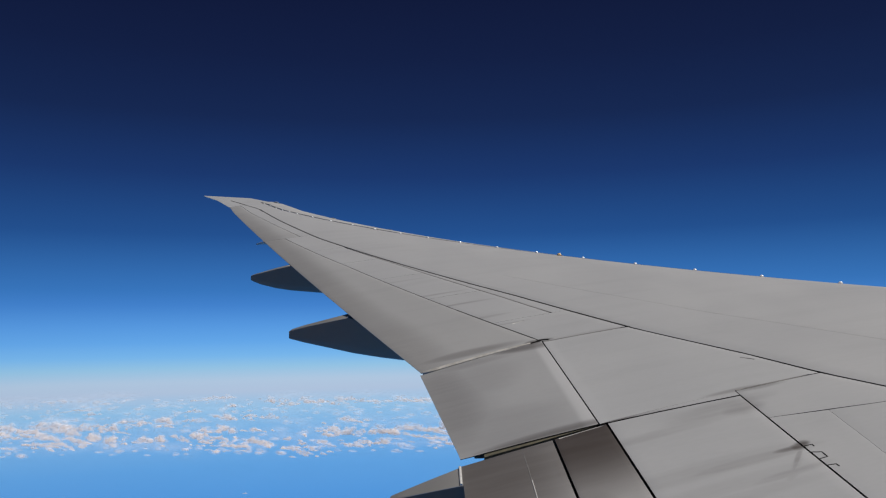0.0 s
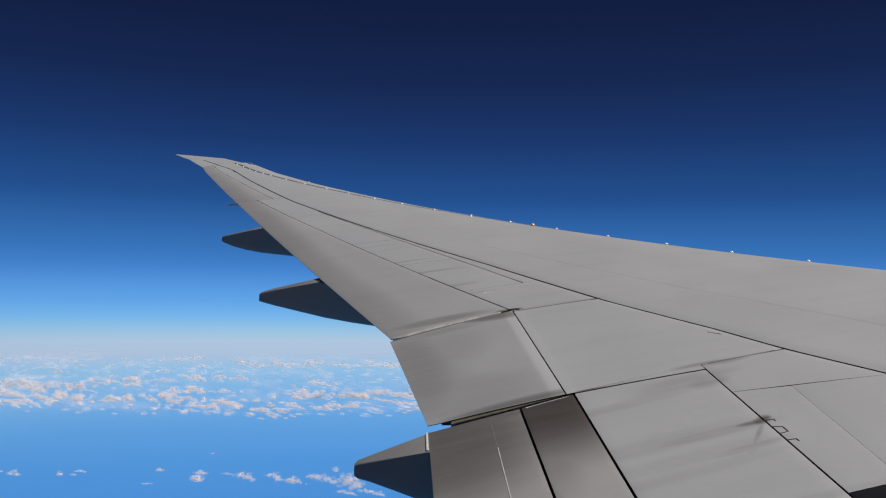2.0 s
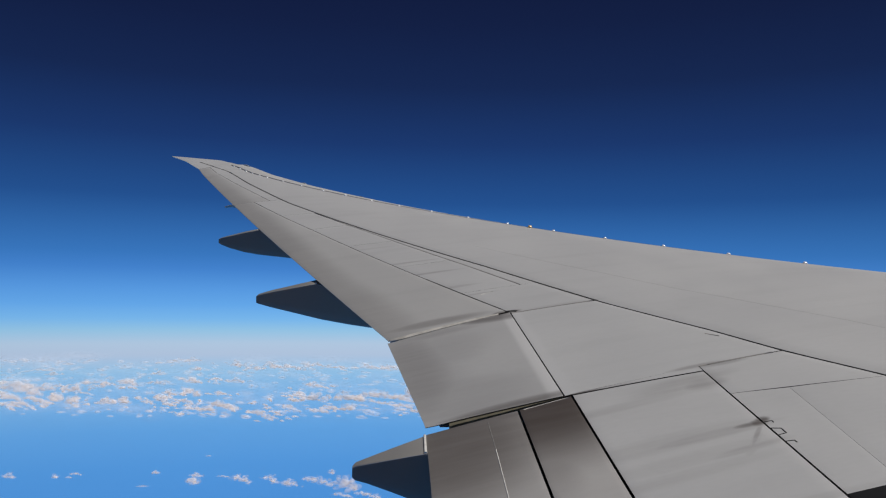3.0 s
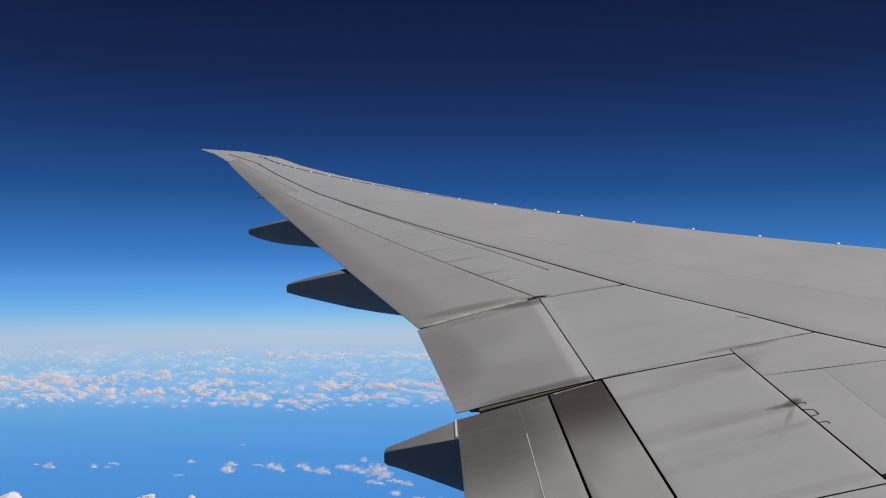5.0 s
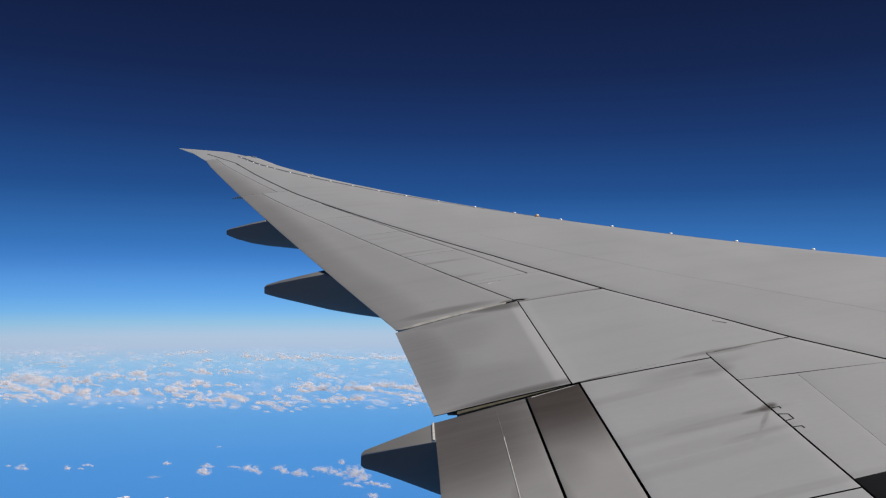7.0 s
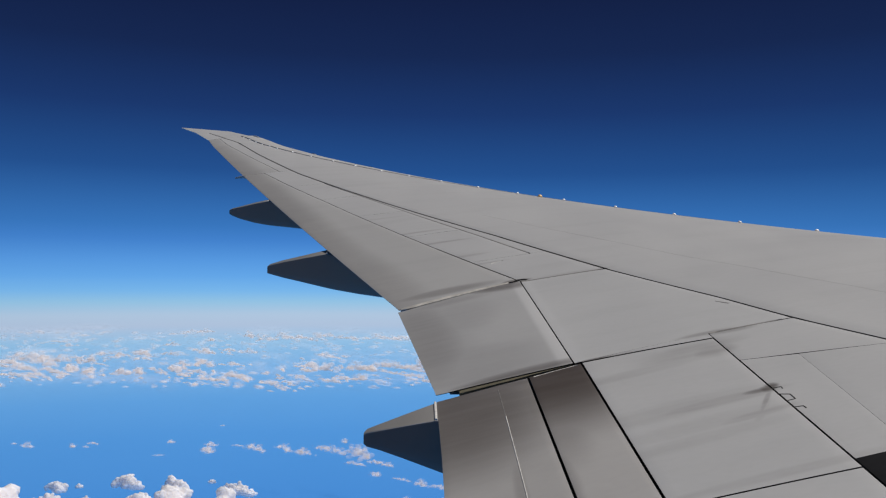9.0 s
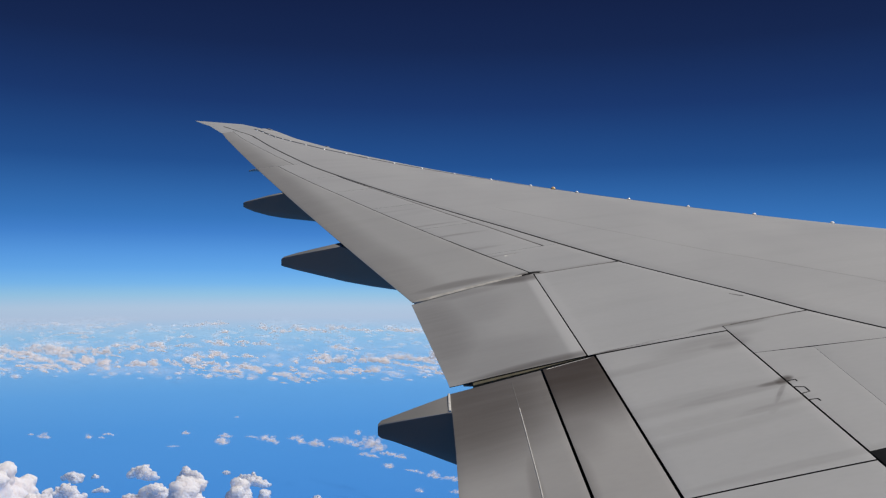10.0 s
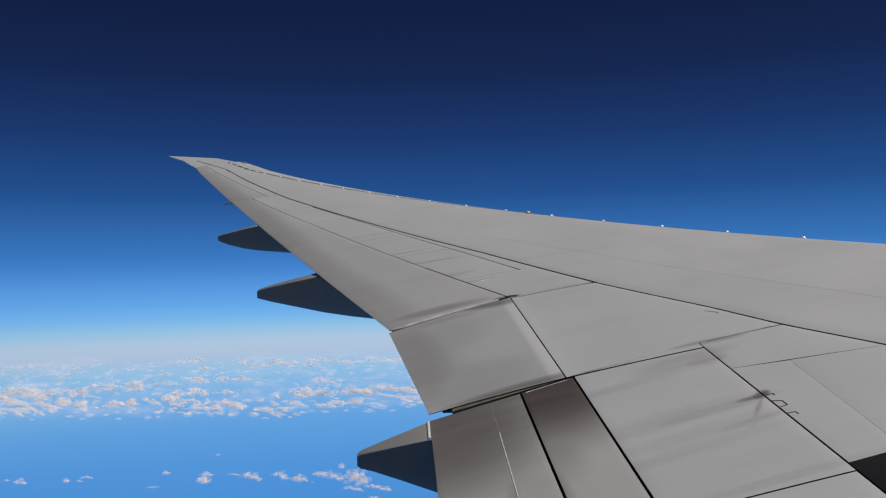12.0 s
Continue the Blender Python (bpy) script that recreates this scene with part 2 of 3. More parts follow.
def out_there(nt, thick, thin):
    """Falls from thick to thin with the distance out over the sea."""
    flat = add(nt, "ShaderNodeVectorMath", operation="MULTIPLY")
    flat.inputs[1].default_value = (1, 1, 0)
    nt.links.new(add(nt, "ShaderNodeNewGeometry").outputs["Position"], flat.inputs[0])
    dist = add(nt, "ShaderNodeVectorMath", operation="LENGTH")
    nt.links.new(flat.outputs[0], dist.inputs[0])
    return ranged(nt, dist.outputs["Value"], 900.0, 3600.0, thick, thin, False)


# loose droplets that light passes through, full of holes; far ones made fainter to stand for the blue air in front
def cloud_veil(name, scale, stretch, thick, thin, solid=0.0):
    m = bpy.data.materials.new(name)
    m.use_nodes = True
    nt = m.node_tree
    nt.nodes.clear()
    own = add(nt, "ShaderNodeTexCoord").outputs["Object"]
    holes = ranged(nt, noise_at(nt, own, scale, stretch, 5.0, 0.55), 0.36, 0.70, solid, 1.0)
    # light scattered many times evens out the shading
    lean = add(nt, "ShaderNodeVectorMath", operation="ADD")
    lean.inputs[1].default_value = tuple(SUN_FROM * 2.5)
    nt.links.new(add(nt, "ShaderNodeNewGeometry").outputs["Normal"], lean.inputs[0])
    unit = add(nt, "ShaderNodeVectorMath", operation="NORMALIZE")
    nt.links.new(lean.outputs[0], unit.inputs[0])
    lit, through_it, clear = add(nt, "ShaderNodeBsdfDiffuse"), add(nt, "ShaderNodeBsdfTranslucent"), add(nt, "ShaderNodeBsdfTransparent")
    nt.links.new(unit.outputs[0], lit.inputs["Normal"])
    body, veil = add(nt, "ShaderNodeMixShader"), add(nt, "ShaderNodeMixShader")
    lit.inputs["Color"].default_value = (1.0, 0.935, 0.91, 1)
    through_it.inputs["Color"].default_value = (0.96, 0.93, 0.98, 1)
    body.inputs[0].default_value = 0.26
    nt.links.new(lit.outputs[0], body.inputs[1])
    nt.links.new(through_it.outputs[0], body.inputs[2])
    nt.links.new(math_node(nt, "MULTIPLY", holes, out_there(nt, thick, thin)), veil.inputs[0])
    nt.links.new(clear.outputs[0], veil.inputs[1])
    nt.links.new(body.outputs[0], veil.inputs[2])
    nt.links.new(veil.outputs[0], add(nt, "ShaderNodeOutputMaterial").inputs[0])
    return m


HEAPED = cloud_body("heaped_cloud", (0.88, 0.79, 0.755), 0.45, 0.70, 0.6, 20.0)
BROKEN = cloud_veil("broken_cloud", 1.6, (1, 1, 1.5), 0.185, 0.12, 0.5)
BILLOW = cloud_veil("cloud_billow", 2.0, (1, 1, 1.4), 0.17, 0.095, 0.35)
SCRAPS = cloud_veil("cloud_scraps", 0.09, (1, 0.6, 2.0), 0.20, 0.10)
THIN = cloud_veil("thin_veil", 0.02, (1, 0.6, 2.0), 0.026, 0.013)


# ---- mesh helpers ----
def mesh_object(name, verts, faces, mat, parent=None, label="", smooth=True):
    me = bpy.data.meshes.new(name)
    me.from_pydata([tuple(map(float, v)) for v in verts], [], faces)
    me.materials.append(mat)
    me.polygons.foreach_set("use_smooth", [smooth] * len(me.polygons))
    me.update()
    ob = new(name, me)
    if parent is not None:
        ob.parent = parent
    return tagged(ob, label)


def thing(name, label, category, group="", kind="", at=(0, 0, 0)):
    ob = new(name)
    ob.location = at
    return tagged(ob, label, category, group, kind)


# ---- shape of the wing ----
TE_Y, TE_X = (-3.0, 7.4, 9.85, 27.5, 28.8, 30.25), (0.27, 0.087, -0.36, -7.42, -8.32, -9.17)
LE_Y, LE_X = (-3.0, 27.6, 28.6, 29.6, 30.25), (17.16, -5.64, -6.88, -8.16, -9.12)


def x_te(y):
    return np.interp(y, TE_Y, TE_X)


def x_le(y):
    return np.interp(y, LE_Y, LE_X)


def z_te(y):
    bend = 0.0011767 * y * y + 0.23922 * y - 2.80543
    return np.where(y > 9.85, bend, -0.33496 + (y - 9.85) * 0.27)


def half_thickness(xi):
    return 5 * (0.2969 * np.sqrt(np.clip(xi, 0, 1)) - 0.126 * xi - 0.3516 * xi**2 + 0.2843 * xi**3 - 0.1036 * xi**4)


def section(y):
    s = (np.asarray(y, float) - 10) / 10
    return x_le(y) - x_te(y), 0.12516 - 0.01415 * s, 0.0536 - 0.0826 * s + 0.01803 * s * s


def tip_rise(y):
    return np.interp(y, (26.4, 27.6, 28.6, 30.25), (0.0, 0.05, 0.165, 0.13))


def nose_rise(y):
    return np.interp(y, (27.2, 27.9, 28.6, 29.6, 30.25), (0.0, 0.085, 0.06, 0.02, 0.0))


def upper(x, y):
    x, y = np.asarray(x, float), np.asarray(y, float)
    c, t, i = section(y)
    u = np.clip((x - x_te(y)) / c, 0, 1)
    return z_te(y) + tip_rise(y) + nose_rise(y) * u**3 + c * (t * half_thickness(1 - u) + i * u + 0.03037 * u * (1 - u) ** 2)


def lower(x, y):
    x, y = np.asarray(x, float), np.asarray(y, float)
    c, t, i = section(y)
    u = np.clip((x - x_te(y)) / c, 0, 1)
    return z_te(y) + tip_rise(y) - np.minimum(0.008, 0.008 * c) * (1 - u) + c * (-0.55 * t * half_thickness(1 - u) + i * u + 0.02 * u * (1 - u) ** 2)


def chord_x(u):
    return lambda y: x_te(y) + u * (x_le(y) - x_te(y))


MAIN_Y = (-3.0, 0.3, 6.65, 8.26, 9.91, 12.27, 15.83, 20.28, 24.08, 26.56, 27.2, 27.69, 29.4)
MAIN_X = (7.47, 6.12, 3.615, 2.945, 2.15, 0.98, -0.92, -3.28, -5.06, -6.14, -6.58, -6.97, -8.35)


def spar(y):
    return np.interp(y, MAIN_Y, MAIN_X)


def straight(y0, x0, y1, x1):
    return lambda y: x0 + (x1 - x0) * (np.asarray(y, float) - y0) / (y1 - y0)


def panel(name, lo, hi, y_in, y_out, mat, parent, label="", depth=0.03, nx=16, ny=32, gap=0.008, edge=0.0012, droop=(0, 0)):
    """A skin panel on the wing: lo, hi are its aft and forward edges (x of y); y_in, y_out its ends, each (aft, forward).
    gap: half the joint's width, one for all or (aft, forward, inner, outer).
    droop: how far its aft edge hangs down at the inner and the outer end."""
    g = gap if isinstance(gap, tuple) else (gap,) * 4
    a, b = np.array(y_in) + g[2], np.array(y_out) - g[3]
    wide = max(0.2, float(abs(hi(y_in[1]) - lo(y_in[0]))))
    eu, ev = min(0.02, 0.006 / wide), min(0.02, 0.006 / max(0.01, abs(b[1] - a[1])))
    cells_u = np.concatenate(([0.0, eu], np.linspace(0, 1, nx + 1)[1:-1], [1 - eu, 1.0]))
    cells_v = np.concatenate(([0.0, ev], np.linspace(0, 1, ny + 1)[1:-1], [1 - ev, 1.0]))
    verts, nu, nv = [], len(cells_u), len(cells_v)
    for v in cells_v:
        ylo, yhi = a[0] + (b[0] - a[0]) * v, a[1] + (b[1] - a[1]) * v
        p, q = (float(lo(ylo)) + g[0], ylo), (float(hi(yhi)) - g[1], yhi)
        for u in cells_u:
            x, y = p[0] + (q[0] - p[0]) * u, p[1] + (q[1] - p[1]) * u
            rim = edge if u in (0.0, 1.0) or v in (0.0, 1.0) else 0.0
            hang = (droop[0] + (droop[1] - droop[0]) * v) * (1 - 0.6 * u)
            verts.append((x, y, float(upper(x, y)) - rim - hang))
    faces = [(i * nu + j, i * nu + j + 1, (i + 1) * nu + j + 1, (i + 1) * nu + j) for i in range(nv - 1) for j in range(nu - 1)]
    ring = [j for j in range(nu)] + [i * nu + nu - 1 for i in range(1, nv)] + [(nv - 1) * nu + j for j in range(nu - 2, -1, -1)] + [i * nu for i in range(nv - 2, 0, -1)]
    base = len(verts)
    sharp = g[0] == 0
    deep = lambda k: 0.004 if sharp and k % nu == 0 else depth
    verts += [verts[k] for k in ring] + [(verts[k][0], verts[k][1], verts[k][2] - deep(k)) for k in ring]
    n = len(ring)
    faces += [(base + (k + 1) % n, base + k, base + n + k, base + n + (k + 1) % n) for k in range(n)]
    # underside
    under = len(verts)
    verts += [(v[0], v[1], v[2] - deep(k)) for k, v in enumerate(verts[:nu * nv])]
    faces += [(under + i * nu + j, under + (i + 1) * nu + j, under + (i + 1) * nu + j + 1, under + i * nu + j + 1) for i in range(nv - 1) for j in range(nu - 1)]
    ob = mesh_object(name, verts, faces, mat, parent, label)
    # panel sides are coloured black as well, so the joints stay dark
    ob.data.materials.append(SEALANT)
    first = (nu - 1) * (nv - 1)
    for k in range(first, first + (n - nv + 1 if sharp else n)):
        ob.data.polygons[k].material_index = 1
    return ob


def strip(name, pts, width, mat, parent, label="", rise=0.003, thick=0.012, steps=8):
    """A narrow strip laid along plan points on the upper skin."""
    path = []
    for (x0, y0), (x1, y1) in zip(pts[:-1], pts[1:]):
        for k in range(steps):
            path.append((x0 + (x1 - x0) * k / steps, y0 + (y1 - y0) * k / steps))
    path.append(pts[-1])
    verts, faces = [], []
    for k, (x, y) in enumerate(path):
        x0, y0 = path[max(k - 1, 0)]
        x1, y1 = path[min(k + 1, len(path) - 1)]
        d = Vector((x1 - x0, y1 - y0)).normalized() * width / 2
        for s, dz in ((-1, rise - thick), (-1, rise * 0.6), (-0.5, rise), (0.5, rise), (1, rise * 0.6), (1, rise - thick)):
            px, py = x - d.y * s, y + d.x * s
            verts.append((px, py, float(upper(px, py)) + dz))
    for k in range(len(path) - 1):
        for j in range(5):
            a = k * 6 + j
            faces.append((a, a + 1, a + 7, a + 6))
    faces += [tuple(range(6)), tuple(range(len(verts) - 1, len(verts) - 7, -1))]
    return mesh_object(name, verts, faces, mat, parent, label)


# ---- the sea ----
def build_sea():
    verts, faces = [(0, 0, 0)], []
    radii, n = (150, 400, 800, 1400, 2200, 3200, 4200, SEA_FAR), 96
    for r in radii:
        for k in range(n):
            a = 2 * math.pi * k / n
            verts.append((r * math.cos(a), r * math.sin(a), 0))
    faces += [(0, 1 + k, 1 + (k + 1) % n) for k in range(n)]
    for i in range(len(radii) - 1):
        for k in range(n):
            a, b2 = 1 + i * n + k, 1 + i * n + (k + 1) % n
            faces.append((a, a + n, b2 + n, b2))
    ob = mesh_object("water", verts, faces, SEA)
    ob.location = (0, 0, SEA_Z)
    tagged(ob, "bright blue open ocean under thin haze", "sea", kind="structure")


build_sea()

# ---- the wing ----
wing = thing("aircraft_wing", "grey swept airliner wing with raked tip and sooty flaps", "aircraft wing")

# inner structure seen down the joints, the gaps' shade put into its near-black colour
def build_core():
    ys = np.linspace(-1.2, 27.4, 64)
    verts, faces, n = [], [], 18
    for y in ys:
        x0 = x_te(y) + 0.16 * (x_le(y) - x_te(y)) if y > 10.1 else (0.95 if y > 7.2 else 0.80)
        x1 = chord_x(0.9)(y)
        xs = np.linspace(x0, x1, n)
        top = upper(xs, y) - 0.055
        bot = np.minimum(lower(xs, y) + 0.01, top - 0.01)
        verts += [(x, y, z) for x, z in zip(xs, top)] + [(x, y, z) for x, z in zip(xs[::-1], bot[::-1])]
    m = 2 * n
    for i in range(len(ys) - 1):
        for j in range(m):
            faces.append((i * m + j, i * m + (j + 1) % m, (i + 1) * m + (j + 1) % m, (i + 1) * m + j))
    faces += [tuple(range(m - 1, -1, -1)), tuple(range((len(ys) - 1) * m, len(ys) * m))]
    mesh_object("wing_box", verts, faces, CAVITY, wing, "inner structure in dark gap tone")


build_core()


def build_lower(y0, y1, rows):
    ys = np.linspace(y0, y1, rows)
    verts, faces, n = [], [], 20
    for y in ys:
        us = 0.012 + 0.97 * np.linspace(0, 1, n) ** 0.8
        xs = x_te(y) + us * (x_le(y) - x_te(y))
        z = lower(xs, y)
        verts += list(zip(xs, [y] * n, z)) + list(zip(xs, [y] * n, z + min(0.006, 0.002 * (x_le(y) - x_te(y)))))
    m = 2 * n
    for i in range(len(ys) - 1):
        for j in range(n - 1):
            a, b2 = i * m + j, (i + 1) * m + j
            faces.append((a, b2, b2 + 1, a + 1))
            faces.append((a + n, a + n + 1, b2 + n + 1, b2 + n))
    mesh_object("lower_skin", verts, faces, PAINT, wing)


build_lower(-1.2, 7.21, 18)
build_lower(7.39, 9.86, 8)
build_lower(9.93, 30.1, 48)

SLAT_Y = (-1.2, 4.2, 10.2, 13.2, 16.1, 19.05, 22.0, 24.55, 27.85)


def slat_edge(y):
    return x_te(y) + np.interp(y, (0, 12, 16, 20, 24, 28), (0.90, 0.90, 0.865, 0.80, 0.735, 0.70)) * (x_le(y) - x_te(y))


panel("upper_skin", spar, slat_edge, (-1.2, -1.2), (27.9, 27.9), PAINT, wing, nx=26, ny=110, gap=(0.013, 0.009, 0.0, 0.001))


def slat_lift(y):
    return np.interp(y, (20.0, 24.0, 26.5, 27.2, 27.85), (0.0, 0.015, 0.06, 0.078, 0.03))


def build_slat(y0, y1):
    ys = np.linspace(y0 + 0.006, y1 - 0.006, 14)
    verts, faces, n = [], [], 0
    for y in ys:
        c = float(x_le(y) - x_te(y))
        u0 = float((slat_edge(y) + 0.006 - x_te(y)) / c)
        up = u0 + (1 - u0) * (1 - np.linspace(1, 0, 14) ** 2)
        dn = 1 - (1 - 0.90) * np.linspace(0, 1, 8)[1:] ** 2
        loop = [(x_te(y) + u * c, y, float(upper(x_te(y) + u * c, y)) + 0.004) for u in up]
        loop += [(x_te(y) + u * c, y, float(lower(x_te(y) + u * c, y)) - 0.004) for u in dn]
        lift = float(slat_lift(y))
        rel = [max(0.0, min(1.0, ((p[0] - x_te(y)) / c - u0) / (1 - u0))) for p in loop]
        loop = [(p[0] + 0.9 * lift * k, p[1], p[2] + lift * k) for p, k in zip(loop, rel)]
        n = len(loop)
        verts += loop
    for i in range(len(ys) - 1):
        for j in range(n):
            faces.append((i * n + j, i * n + (j + 1) % n, (i + 1) * n + (j + 1) % n, (i + 1) * n + j))
    faces += [tuple(range(n - 1, -1, -1)), tuple(range((len(ys) - 1) * n, len(ys) * n))]
    mesh_object("slat", verts, faces, SLAT_METAL, wing)


for y0, y1 in zip(SLAT_Y[:-1], SLAT_Y[1:]):
    build_slat(y0, y1)



def build_bracket(y):
    """A small raised stop where two slats meet."""
    verts = []
    for dy, tall in ((-0.09, 0.004), (-0.04, 0.020), (0.04, 0.020), (0.08, 0.004)):
        for dx, dz in ((-0.03, -0.03), (-0.02, tall), (0.02, tall), (0.03, -0.03)):
            x = float(x_le(y + dy)) - 0.10 + dx
            verts.append((x, y + dy, float(upper(x, y + dy) + slat_lift(y)) + 0.01 + dz))
    faces = [(4 * i + j, 4 * i + (j + 1) % 4, 4 * i + 4 + (j + 1) % 4, 4 * i + 4 + j) for i in range(3) for j in range(4)]
    mesh_object("slat_stop", verts, faces + [(3, 2, 1, 0), (12, 13, 14, 15)], SLAT_METAL, wing, smooth=False)


for y in (22.0, 24.55, 27.7):
    build_bracket(y)

# raked tip
panel("raked_tip", chord_x(0.0), chord_x(1.0), (27.5, 27.9), (30.22, 30.22), PAINT, wing, "pale pointed raked tip", depth=0.02, nx=14, ny=24, gap=(0, 0, 0.001, 0), edge=0.0)
strip("tip_joint", [(-6.22, 26.68), (-6.58, 27.2), (-6.97, 27.69), (-7.61, 28.35)], 0.034, SEALANT, wing, "dark joint line")

def spar_line(name, line, y0, y1, width, mat, label):
    ys = np.linspace(y0, y1, 14)
    strip(name, [(float(line(y)), float(y)) for y in ys], width, mat, wing, label, rise=0.002, steps=2)


# outer trailing edge: spar panel, spoilers, flap, aileron
hinge_out = lambda y: x_te(y) + np.interp(y, (10.0, 12.8, 16.4, 20.7), (0.192, 0.18, 0.163, 0.125)) * (x_le(y) - x_te(y))
spoiler_front = lambda y: spar(y) - np.interp(y, (11.06, 12.0, 12.9, 15.7, 18.5), (0.215, 0.187, 0.152, 0.06, 0.035))
panel("spar_panel", spoiler_front, spar, (11.06, 11.06), (18.5, 18.5), PAINT, wing, nx=4, ny=40, gap=(0.009, 0.013, 0.001, 0.001))
panel("access_panel", hinge_out, spar, (9.945, 9.935), (11.06, 11.06), PAINT, wing, nx=8, ny=8, gap=(0.009, 0.013, 0.010, 0.001))
spar_line("spar_seal", spar, 9.9, 16.0, 0.030, SEALANT, "black spar joint seal")
spar_line("spar_seal", spar, 16.0, 26.68, 0.036, SEALANT, "black spar joint seal")
spar_line("spoiler_seal", spoiler_front, 11.1, 17.0, 0.022, GREY_SEAL, "grey spoiler joint seal")
spar_line("hinge_seal", hinge_out, 10.15, 12.0, 0.016, SEALANT, "black flap joint seal")
strip("panel_seal", [(1.13, 9.945), (1.6, 9.938), (2.10, 9.932)], 0.026, GREY_SEAL, wing, "grey panel joint seal", rise=0.002)
SPOILER_Y = (11.06, 12.9, 14.8, 16.7, 18.5)
for y0, y1 in zip(SPOILER_Y[:-1], SPOILER_Y[1:]):
    panel("spoiler", hinge_out, spoiler_front, (y0, y0), (y1, y1), PAINT, wing, nx=8, ny=14, gap=(0.007, 0.009, 0.003, 0.003))
panel("fixed_panel", hinge_out, spar, (18.5, 18.5), (20.7, 20.7), PAINT, wing, nx=8, ny=14, gap=(0.009, 0.013, 0.001, 0.004))
panel("outboard_flap", x_te, hinge_out, (9.835, 10.02), (20.7, 20.7), OUTER_PAINT, wing, nx=12, ny=60, gap=(0, 0.006, 0.006, 0.004), depth=0.010)
aileron_line = lambda y: x_te(y) + np.interp(y, (20.7, 21.4, 27.5), (0.22, 0.22, 0.21)) * (x_le(y) - x_te(y))
panel("aileron", x_te, aileron_line, (20.7, 20.7), (27.5, 27.58), OUTER_PAINT, wing, nx=8, ny=40, gap=(0, 0.006, 0.004, 0.001), depth=0.010)
panel("fixed_panel", aileron_line, spar, (20.7, 20.7), (27.58, 27.66), PAINT, wing, nx=6, ny=40, gap=(0.006, 0.013, 0.004, 0.001))

# flaperon and the fixed panel ahead of it
hinge_mid = straight(7.34, 1.30, 10.01, 1.11)
panel("flaperon", lambda y: x_te(y) - 0.018, hinge_mid, (7.37, 7.345), (9.77, 10.0), FLAPERON_PAINT, wing, "soot-edged grey flaperon", nx=14, ny=24, depth=0.006, gap=(0, 0.006, 0.006, 0.004), droop=(0.004, 0.005))


def build_flap_end():
    """Pale strip on the outboard flap's end beside the hanging flaperon: its lit edge, put into the colour."""
    verts, faces = [], []
    xs = np.linspace(-0.335, 0.97, 26)
    for k, x in enumerate(xs):
        y = float(np.interp(x, (-0.36, 1.11), (9.838, 10.023)))
        top = 0.007 * min(1.0, (len(xs) - k) / 8)
        wide = float(np.interp(x, (-0.34, -0.20, 0.1, 1.11), (0.010, 0.038, 0.034, 0.016)))
        for dy, dz in ((-wide - 0.002, -0.03), (-wide, -0.004), (-0.004, top), (0.010, top), (0.013, -0.004)):
            verts.append((x, y + dy, float(upper(x, y + dy)) + dz))
    for i in range(len(xs) - 1):
        for j in range(4):
            faces.append((i * 5 + j, i * 5 + j + 1, (i + 1) * 5 + j + 1, (i + 1) * 5 + j))
    faces += [(4, 3, 2, 1, 0), tuple(len(verts) - 5 + j for j in range(5))]
    mesh_object("edge_strip", verts, faces, PALE_TONE, wing, "pale strip for the lit flap edge", smooth=False)


build_flap_end()
# dark fitting where the flaperon's hinge meets the flap
strip("hinge_fitting", [(1.05, 10.03), (1.10, 10.03), (1.15, 10.015), (1.19, 9.985)], 0.038, SEALANT, wing, "black hinge fitting", rise=0.006, steps=4)
panel("fixed_panel", hinge_mid, spar, (7.335, 7.41), (9.955, 9.925), FIXED_PAINT, wing, nx=18, ny=24, gap=(0.006, 0.013, 0.006, 0.010))

# inner flap, its vane panel, spoilers and fixed panels
gap_aft, gap_fore = straight(5.17, 0.94, 7.28, 0.88), straight(4.92, 1.43, 7.29, 1.36)
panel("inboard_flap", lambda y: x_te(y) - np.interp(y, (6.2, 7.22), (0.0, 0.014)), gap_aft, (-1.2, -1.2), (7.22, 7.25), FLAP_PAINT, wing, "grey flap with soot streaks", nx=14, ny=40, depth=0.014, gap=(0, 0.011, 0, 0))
strip("flap_joint", [(0.66, 0.6), (0.648, 5.45), (0.630, 6.35), (0.624, 6.62)], 0.008, PALE_STRIP, wing, "pale joint line", rise=0.003)
strip("flap_joint", [(0.623, 6.63), (0.606, 7.16)], 0.005, GREY_SEAL, wing, "thin grey joint line", rise=0.0015)
# light on the vane's edge, painted as a pale strip
strip("vane_edge", [(0.925, 7.243), (1.325, 7.285)], 0.008, PALE_STRIP, wing, "bright lit vane edge", rise=0.002)
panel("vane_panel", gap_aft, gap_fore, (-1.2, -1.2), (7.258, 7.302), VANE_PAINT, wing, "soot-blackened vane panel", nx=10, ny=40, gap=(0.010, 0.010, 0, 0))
hinge_in = straight(4.90, 2.55, 7.36, 2.52)
panel("spoiler", gap_fore, hinge_in, (4.872, 4.812), (7.325, 7.265), PAINT, wing, nx=14, ny=24, gap=(0.010, 0.007, 0.009, 0.017))
panel("seal_plate", gap_fore, hinge_in, (7.325, 7.265), (7.335, 7.385), PAINT, wing, nx=10, ny=4, gap=(0.010, 0.002, 0.004, 0.0), edge=0.0)
panel("spoiler", gap_fore, hinge_in, (-1.2, -1.2), (4.872, 4.812), PAINT, wing, nx=14, ny=24, gap=(0.010, 0.009, 0, 0.006))
panel("fixed_panel", hinge_in, spar, (6.67, 6.44), (7.385, 7.41), PAINT, wing, nx=10, ny=10, gap=(0.007, 0.013, 0.002, 0.010))
mid_line = straight(5.66, 2.93, 6.56, 2.97)
